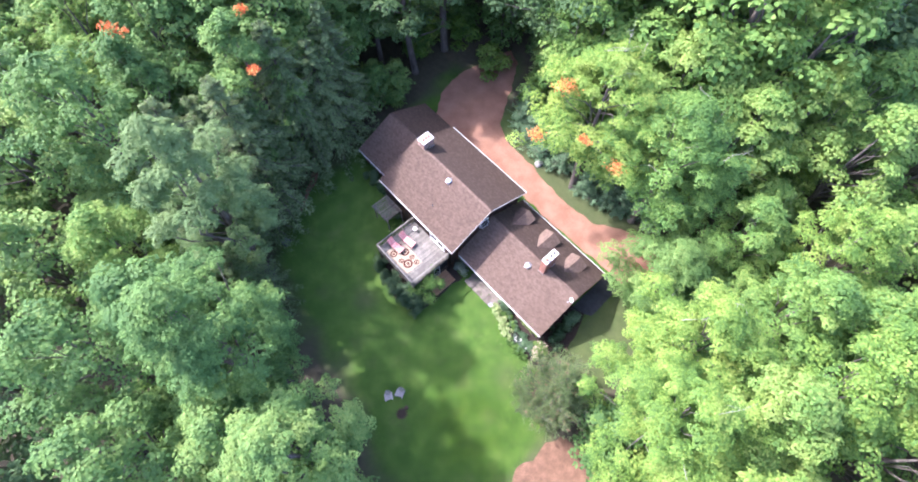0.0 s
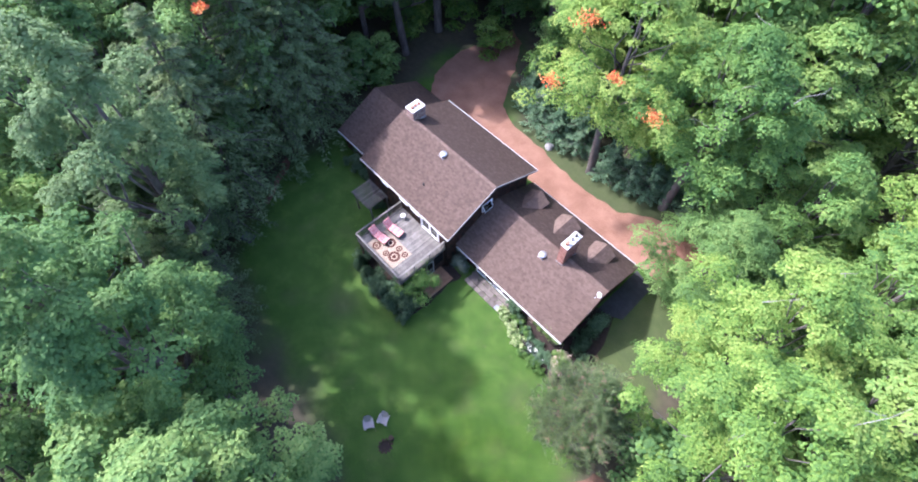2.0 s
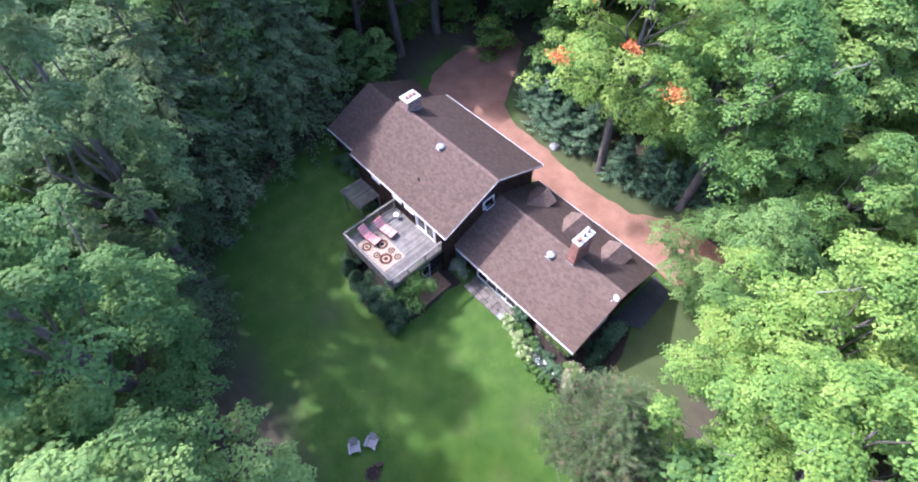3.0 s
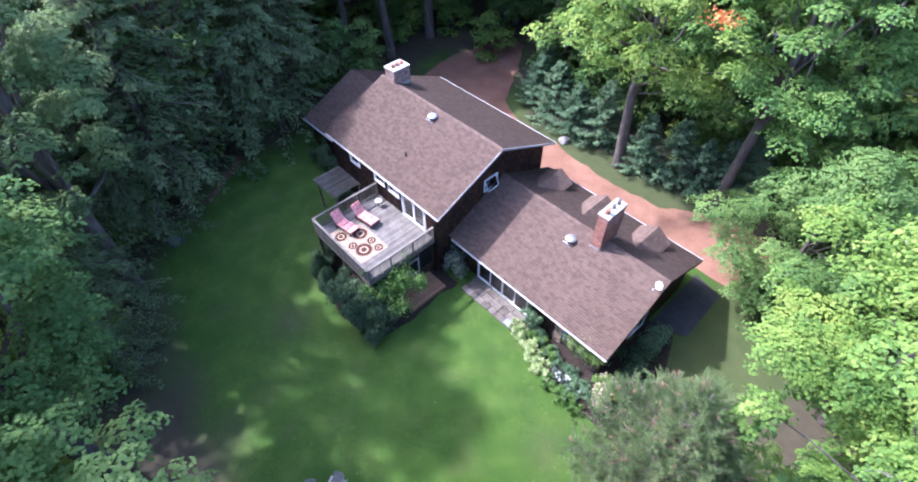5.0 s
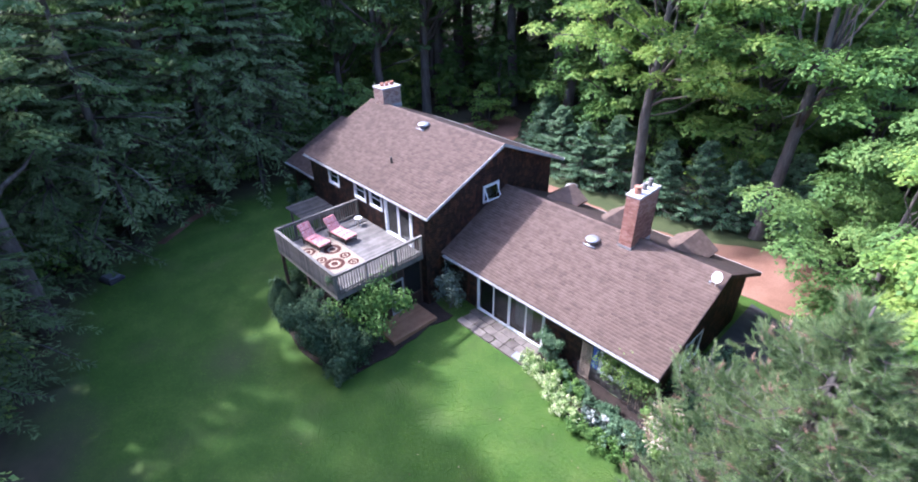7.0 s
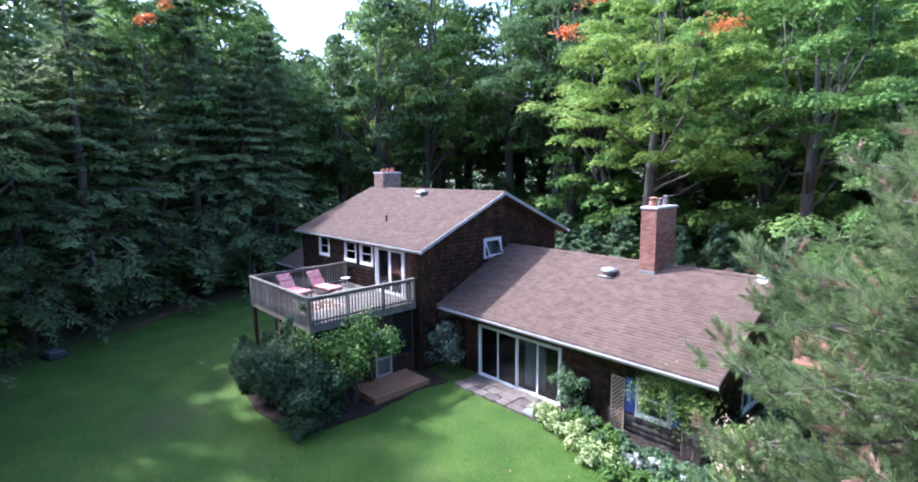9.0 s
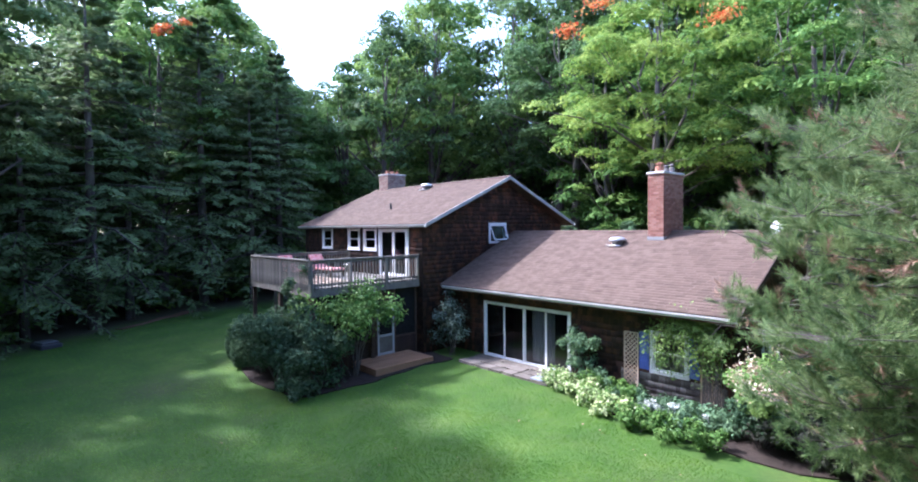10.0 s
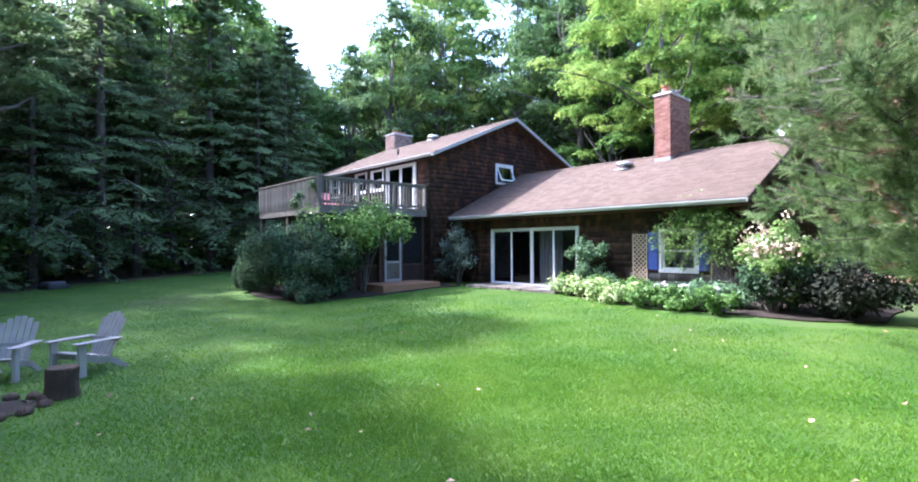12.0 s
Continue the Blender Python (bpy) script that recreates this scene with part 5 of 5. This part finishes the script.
bush("shrub", "green shrub against the garage wall", (-12.4, -1.1, -0.05), (1.5, 0.9), 2.1, 3600, 0.14, M_SHRUB, 68, lumps=18)
bush("shrub", "green shrub against the garage wall", (-14.8, -0.8, -0.05), (1.4, 0.9), 1.9, 3000, 0.14, M_SHRUB, 69, lumps=18)
bush("shrub", "green shrub against the garage wall", (-9.7, -2.4, -0.05), (1.2, 0.8), 1.5, 2400, 0.13, M_SHRUB, 91, lumps=16)
bush("climbing_plant", "green climbing plant beside the sliding door", (6.3, -0.5, 0), (0.8, 0.5), 1.9, 2400, 0.1, M_FIR, 70, "plant", lumps=30)
climber()
bush("hydrangea", "hydrangea bush with cream and pink flower heads", (12.0, -1.3, -0.05), (1.0, 0.8), 2.35, 5000, 0.11, M_LEAF, 73, "shrub", 9, 20, (M_BLOOM, 34, 0.095, 1.5))
bush("shrub", "dark green leafy shrub at the foot of the hydrangea", (12.0, -1.6, -0.05), (1.0, 0.7), 1.2, 3200, 0.11, M_SHRUB, 93, lumps=18)
bush("shrub", "leafy green shrub at the end wall", (12.0, 1.4, 0), (1.1, 1.5), 1.6, 3400, 0.13, M_SHRUB, 74, lumps=18)
bush("shrub", "leafy green shrub at the end wall", (12.0, 3.6, 0), (0.9, 1.2), 1.4, 2600, 0.13, M_FIR, 75, lumps=16)
# this mound's leaf colour carries the shade under the pine
bush("shrub", "low mounded shrub beneath the pine, leaves coloured dark for its shade", (13.2, -1.7, -0.08), (1.4, 1.0), 1.2, 5200, 0.1, M_SHADED_LEAF, 76, lumps=16)
bush("shrub", "grey-green leafy shrub at the bed's corner", (10.9, -1.6, -0.05), (1.0, 0.7), 0.62, 2000, 0.11, M_FIR, 94, lumps=18)
bush("shrub", "white-flowering shrub on the bed's edge", (10.0, -1.9, -0.06), (1.2, 0.6), 0.45, 1600, 0.1, M_GREYGREEN, 77, "shrub", 7, 16, (M_WHITE_BLOOM, 10, 0.03, 0.5))
for x, y, h in ((7.0, -0.6, 0.7), (8.0, -0.9, 0.4), (8.9, -1.2, 0.45), (9.7, -1.1, 0.45), (10.6, -1.2, 0.5)):
    bush("perennial", "leafy green perennial in the bed along the wall", (x, y, 0), (0.6, 0.5), h, 1100, 0.1, M_FIR, int(300 + x * 10), "plant", 5, 12)
k = 0
for x, y, r in ((5.9, -1.2, 0.6), (6.6, -1.4, 0.65), (7.3, -1.65, 0.65), (8.0, -1.95, 0.65), (8.7, -2.2, 0.6), (7.2, -0.9, 0.5), (9.4, -2.5, 0.5), (8.3, -1.1, 0.5), (10.2, -2.45, 0.5), (11.0, -2.55, 0.45)):
    k += 1
    bush("ground_cover", "variegated pale green ground cover at the bed's edge", (x, y, -0.05), (r * 1.3, r), 0.55, 1300, 0.1, M_VARIEG if k < 6 else M_LIME, 80 + k, "plant", 4, 12)

# ---- things on the deck ----
def rug_material():
    """Cream rug with brown ringed medallions and a scatter of reddish flecks."""
    m = mat("patterned_rug", [(0.15, 0.09, 0.06), (0.33, 0.26, 0.18), (0.42, 0.35, 0.26)], 9, 0.95, fine=0.4)
    t = m.node_tree
    n, l = t.nodes, t.links
    p = n["Principled BSDF"]
    col = p.inputs["Base Color"].links[0].from_socket
    tc = n.new("ShaderNodeTexCoord")
    for cx, cy, r in ((-0.95, -0.55, 0.42), (0.15, -0.45, 0.3), (0.85, -0.15, 0.56), (-0.35, 0.45, 0.5), (0.55, 0.62, 0.3), (1.3, 0.6, 0.3), (-1.3, 0.45, 0.3)):
        d = n.new("ShaderNodeVectorMath")
        d.operation = "DISTANCE"
        d.inputs[1].default_value = (cx, cy, 0)
        l.new(tc.outputs["Object"], d.inputs[0])
        rp = n.new("ShaderNodeValToRGB")
        rp.color_ramp.interpolation = "CONSTANT"
        e = rp.color_ramp.elements
        while len(e) < 5:
            e.new(0.5)
        for k, (q, c) in enumerate(((0, 1), (0.3 * r, 0), (0.5 * r, 1), (0.85 * r, 0.25), (r, 0))):
            e[k].position, e[k].color = q, (c, c, c, 1)
        mx = n.new("ShaderNodeMix")
        mx.data_type = "RGBA"
        l.new(d.outputs["Value"], rp.inputs[0])
        l.new(rp.outputs[0], mx.inputs["Factor"])
        l.new(col, mx.inputs[6])
        mx.inputs[7].default_value = (0.07, 0.025, 0.016, 1)
        col = mx.outputs[2]
    l.new(col, p.inputs["Base Color"])
    return m


M_CUSHION = mat("floral_cushion", [(0.45, 0.06, 0.06), (0.6, 0.26, 0.23), (0.76, 0.66, 0.6)], 12, 0.9, fine=0.5, bscale=26)
rug = tagged(part("rug", boxes((-1.65, 1.65, -1.05, 1.05, 0, 0.012), bevel=0.003), rug_material()), "cream rug with dark brown ringed medallions on the deck", "rug")
rug.matrix_basis = pose(-3.75, -5.1, 3.055, 0, 0, 0)


def lounger(x, y, rz):
    t = thing("sun_lounger", "sun lounger with a pink floral cushion on the deck", "lounger", (x, y, 3.055), rz, "loungers on the deck")
    part("frame", boxes((-0.3, 0.3, -0.95, -0.91, 0.24, 0.29), (-0.32, -0.28, -0.95, 0.55, 0.24, 0.29), (0.28, 0.32, -0.95, 0.55, 0.24, 0.29)), M_LOG, t)
    for px in (-0.3, 0.3):
        for py in (-0.85, 0.4):
            part("leg", boxes((px - 0.02, px + 0.02, py - 0.02, py + 0.02, 0, 0.24)), M_LOG, t)
    bm = bmesh.new()
    for k in range(3):
        box(bm, -0.3, 0.3, -0.97 + k * 0.43, -0.55 + k * 0.43, 0.29, 0.38, bevel=0.03)
    part("seat_cushion", bm, M_CUSHION, t)
    bm = boxes((-0.3, 0.3, 0, 0.36, -0.04, 0.05), (-0.3, 0.3, 0.37, 0.75, -0.04, 0.05), bevel=0.03)
    bmesh.ops.transform(bm, matrix=pose(0, 0.32, 0.34, 52, 0, 0), verts=bm.verts)
    part("back_cushion", bm, M_CUSHION, t)
    return t


for y, x in ((-5.0, -5.2), (-3.7, -4.9)):
    lounger(x, y, 98).scale = (1.15, 1.0, 1.0)
tb = thing("side_table", "small round white side table on the deck", "table", (-5.3, -2.3, 3.055))
bm = bmesh.new()
lathe(bm, [(0.2, 0.4), (0.22, 0.41), (0.22, 0.43), (0.2, 0.44)], sides=18)
part("tabletop", bm, M_WHITE, tb)
for a in (0, 2.1, 4.2):
    bm = bmesh.new()
    tube(bm, [(0.17 * math.cos(a), 0.17 * math.sin(a), 0), (0.1 * math.cos(a), 0.1 * math.sin(a), 0.4)], [0.012, 0.012], 6)
    part("leg", bm, M_WHITE, tb)

# ---- curtains behind the glass ----
def curtain(x0, x1, y, z0, z1, label):
    """A hanging cloth in folds."""
    bm = bmesh.new()
    n = int((x1 - x0) / 0.03)
    front = [(x0 + (x1 - x0) * i / n, y + 0.03 * math.sin(i * 1.15) + 0.01 * math.sin(i * 0.37)) for i in range(n + 1)]
    prism(bm, [(x, v, z0) for x, v in front] + [(x, v + 0.012, z0) for x, v in reversed(front)], (0, 0, z1 - z0))
    tagged(part("curtain", bm, M_CURTAIN), label, "curtain")


curtain(3.6, 4.62, 0.42, 0.06, 2.2, "pale curtain drawn behind one sliding door panel")
curtain(8.5, 9.75, 0.34, 0.55, 1.32, "short white curtain in the blue-shuttered window")

# ---- by the wall ----
for x0, x1, z1 in ((7.7, 8.18, 1.87), (10.05, 10.6, 1.85)):
    tr = thing("trellis", "tan diagonal lattice trellis against the wall", "trellis", (x0, -0.1, 0.05))
    w, h = x1 - x0, z1 - 0.05
    part("frame", boxes((0, 0.03, -0.02, 0.02, 0, h), (w - 0.03, w, -0.02, 0.02, 0, h), (0.03, w - 0.03, -0.02, 0.02, h - 0.03, h), (0.03, w - 0.03, -0.02, 0.02, 0, 0.03)), M_LATTICE, tr)
    for s in (0, 1):
        k = -h
        while k < w:
            a, b = max(0, k), min(w, k + h)
            if b - a > 0.06:
                z = [a - k, b - k] if s == 0 else [h - (a - k), h - (b - k)]
                bm = bmesh.new()
                beam(bm, (a, -0.008 + 0.014 * s, z[0]), (b, -0.008 + 0.014 * s, z[1]), 0.01, 0.034)
                part("lath", bm, M_LATTICE, tr)
            k += 0.14

# ---- patio ----
patio = thing("patio", "uneven grey flagstones outside the sliding door", "patio", kind="structure")
rp = random.Random(5)
y = -0.12
for row, dep in enumerate((0.45, 0.5, 0.42)):
    x = 1.2 + rp.uniform(0, 0.3)
    while x < 5.7:
        w = rp.uniform(0.5, 0.9)
        bm = bmesh.new()
        g = 0.01
        pts = [(x + g + rp.uniform(0, 0.05), y - g), (x + g, y - dep + g + rp.uniform(0, 0.05)), (x + w / 2, y - dep + g), (x + w - g - rp.uniform(0, 0.06), y - dep + g), (x + w - g, y - dep / 2), (x + w - g - rp.uniform(0, 0.06), y - g)]
        prism(bm, [(px, py, -0.12) for px, py in pts], (0, 0, 0.155 + rp.uniform(0, 0.02)))
        part("flagstone", bm, M_STONE, patio)
        x += w
    y -= dep
bm = boxes((5.0, 5.55, -1.45, -1.05, 0.06, 0.09), bevel=0.01)
tagged(part("door_mat", bm, M_MAT), "blue-grey mat lying on the flagstones", "mat")


# ---- on the lawn ----
def adirondack(x, y, rz):
    """A resin lawn chair: fan back of slats, sloping seat, broad arms."""
    t = thing("adirondack_chair", "grey resin adirondack chair on the lawn", "chair", (x, y, ground_z(x, y)), rz, "chairs by the fire pit")
    for k in range(6):
        bm = boxes((-0.27 + k * 0.09 + 0.004, -0.27 + k * 0.09 + 0.086, 0, 0.018, 0, 0.82 - 0.03 * abs(k - 2.5) ** 2 * 0.6), bevel=0.005)
        bmesh.ops.transform(bm, matrix=pose(0, 0.22, 0.24, -24, 0, 0) @ pose(0, 0, 0, 0, (k - 2.5) * 0.9, 0), verts=bm.verts)
        part("back_slat", bm, M_CHAIR, t)
    for k in range(5):
        z = 0.36 - k * 0.028
        part("seat_slat", boxes((-0.27, 0.27, -0.32 + k * 0.11, -0.22 + k * 0.11, z, z + 0.022), bevel=0.005), M_CHAIR, t)
    for s in (-1, 1):
        a = s * 0.35
        part("arm", boxes((a - 0.075, a + 0.075, -0.42, 0.36, 0.55, 0.575), bevel=0.008), M_CHAIR, t)
        part("front_leg", boxes((a - 0.03, a + 0.03, -0.36, -0.24, 0, 0.55), bevel=0.006), M_CHAIR, t)
        bm = bmesh.new()
        prism(bm, [(s * 0.28, -0.36, 0.27), (s * 0.28, -0.36, 0.37), (s * 0.28, 0.3, 0.22), (s * 0.28, 0.58, 0.0), (s * 0.28, 0.45, 0.0), (s * 0.28, 0.2, 0.15)], (s * 0.03, 0, 0))
        part("back_leg", bm, M_CHAIR, t)
    t.scale = (0.92, 0.92, 0.92)
    part("back_brace", boxes((-0.36, 0.36, 0.32, 0.345, 0.5, 0.56)), M_CHAIR, t)


adirondack(5.3, -14.8, 62)
adirondack(5.8, -13.8, 28)
pit = thing("fire_pit", "ring of rough stones and ash on the lawn", "fire pit", (7.3, -14.85, ground_z(7, -14.85)))
rs = random.Random(9)
for k in range(11):
    a = k * math.tau / 11
    bm = bmesh.new()
    bmesh.ops.create_icosphere(bm, subdivisions=2, radius=0.09)
    for v in bm.verts:
        v.co *= 1 + 0.35 * noise.noise(v.co * 7 + Vector((k * 3, 0, 0)))
    bmesh.ops.transform(bm, matrix=pose(0.48 * math.cos(a), 0.48 * math.sin(a), 0.03) @ Matrix.Diagonal((1.1, 1, 0.75, 1)), verts=bm.verts)
    part("stone", bm, M_LOG, pit)
bm = bmesh.new()
lathe(bm, [(0.42, -0.05), (0.42, 0.015), (0.2, 0.03)], sides=18)
part("ash_bed", bm, M_MULCH, pit)
lg = bmesh.new()
lathe(lg, [(0.2, -0.03), (0.2, 0.0), (0.185, 0.2), (0.19, 0.38), (0.18, 0.4)], sides=16)
for v in lg.verts:
    v.co += Vector((noise.noise(v.co * 6), noise.noise(v.co * 6 + Vector((9, 0, 0))), 0)) * 0.03
lo = tagged(part("log_stump", lg, M_LOG), "sawn log stump standing by the fire pit", "stump")
lo.location = (7.2, -14.2, ground_z(7, -14.2))
bn = thing("sandbox", "low black plastic tub with a raised lid on the lawn", "tub", (-15.3, -12.9, ground_z(0, -12.9)), 20)
part("tub", boxes((-0.55, 0.55, -0.45, 0.45, -0.05, 0.2), bevel=0.05), M_BLACK, bn)
part("lid", boxes((-0.42, 0.42, -0.35, 0.35, 0.2, 0.32), bevel=0.05), M_LID, bn, "faded grey lid")
rk = bmesh.new()
bmesh.ops.create_icosphere(rk, subdivisions=3, radius=0.45)
for v in rk.verts:
    v.co *= 1 + 0.3 * noise.noise(v.co * 3)
    v.co.z *= 0.6
rk = tagged(part("boulder", rk, M_ROCK), "pale boulder at the driveway's edge", "boulder")
rk.location = (-3.6, 15.0, 0.1)


def grass():
    """Blades over the lawn, denser towards the open middle."""
    r = np.random.default_rng(12)
    xy = np.concatenate([r.uniform((-20, -19.5), (18.5, 0), (170000, 2)), r.normal((9.5, -8), (5.5, 4.5), (210000, 2)), r.normal((12.8, -11), (2.6, 2.4), (170000, 2))])
    d = inside(xy, CLEARING)
    bed1 = inside(xy, [(5.4, -1.2), (9.1, -2.7), (11.7, -3.2), (13.2, -3.1), (14.6, -2.2), (15, 0.5), (10.8, 0.5), (1.2, 0.5), (1.2, -1.5), (5.4, -1.5)])
    bed2 = inside(xy, [(-6.2, -6.4), (-5, -7.5), (-2, -8.1), (0.6, -7.6), (1.0, -5.4), (0.9, -1.3), (-6.2, -1.3)])
    xy = xy[(d > r.uniform(-0.6, 1.6, len(d))) & (bed1 < 0) & (bed2 < 0) & ~((xy[:, 1] > -1.4) & (xy[:, 0] < 0))]
    k = len(xy)
    c = np.column_stack([xy, -0.03 * np.clip(-xy[:, 1], 0, 20) - 0.012])
    g = np.column_stack([r.normal(0, 0.75, (k, 2)), np.ones(k)])
    tagged(new("grass", needle_mesh("grass", c, g, 0.05, 0.0055, M_GRASS, r)), "short green mown grass of the lawn", "grass", kind="stuff")


def fallen_leaves():
    r = np.random.default_rng(15)
    xy = r.uniform((2, -17), (17, -3), (60, 2))
    c = np.column_stack([xy, -0.03 * np.clip(-xy[:, 1], 0, 20) + 0.06])
    tagged(new("fallen_leaves", leaf_mesh("fallen_leaves", c, np.tile((0, 0, 1.0), (60, 1)) + r.normal(0, 0.3, (60, 3)), 0.07, 0.06, M_PINE_DRY, r)), "scattered tan fallen leaves on the grass", "leaves", kind="stuff")


grass()
fallen_leaves()

# ---- single shingles of the low wing's near slope ----
for owner, few in SINGLES:
    shared = {}
    for c, w in few[:300]:
        key = round(w * 25)
        o = c[4]
        if key not in shared:
            shared[key] = grid_mesh("shingle", np.array([tuple(p - o) for p in c]), np.array([(0, 1, 2, 3), (4, 5, 1, 0)]), M_SHINGLE)
        s = new("shingle", shared[key])
        s.parent = owner
        s.location = o
    if len(few) > 300:
        vs = np.array([tuple(p) for c, w in few[300:] for p in c])
        fs = np.array([q for k in range(len(few) - 300) for q in ((6 * k, 6 * k + 1, 6 * k + 2, 6 * k + 3), (6 * k + 4, 6 * k + 5, 6 * k + 1, 6 * k))])
        s = new("shingle_field", grid_mesh("shingle_field", vs, fs, M_SHINGLE))
        s.parent = owner
        tagged(s, kind="stuff")
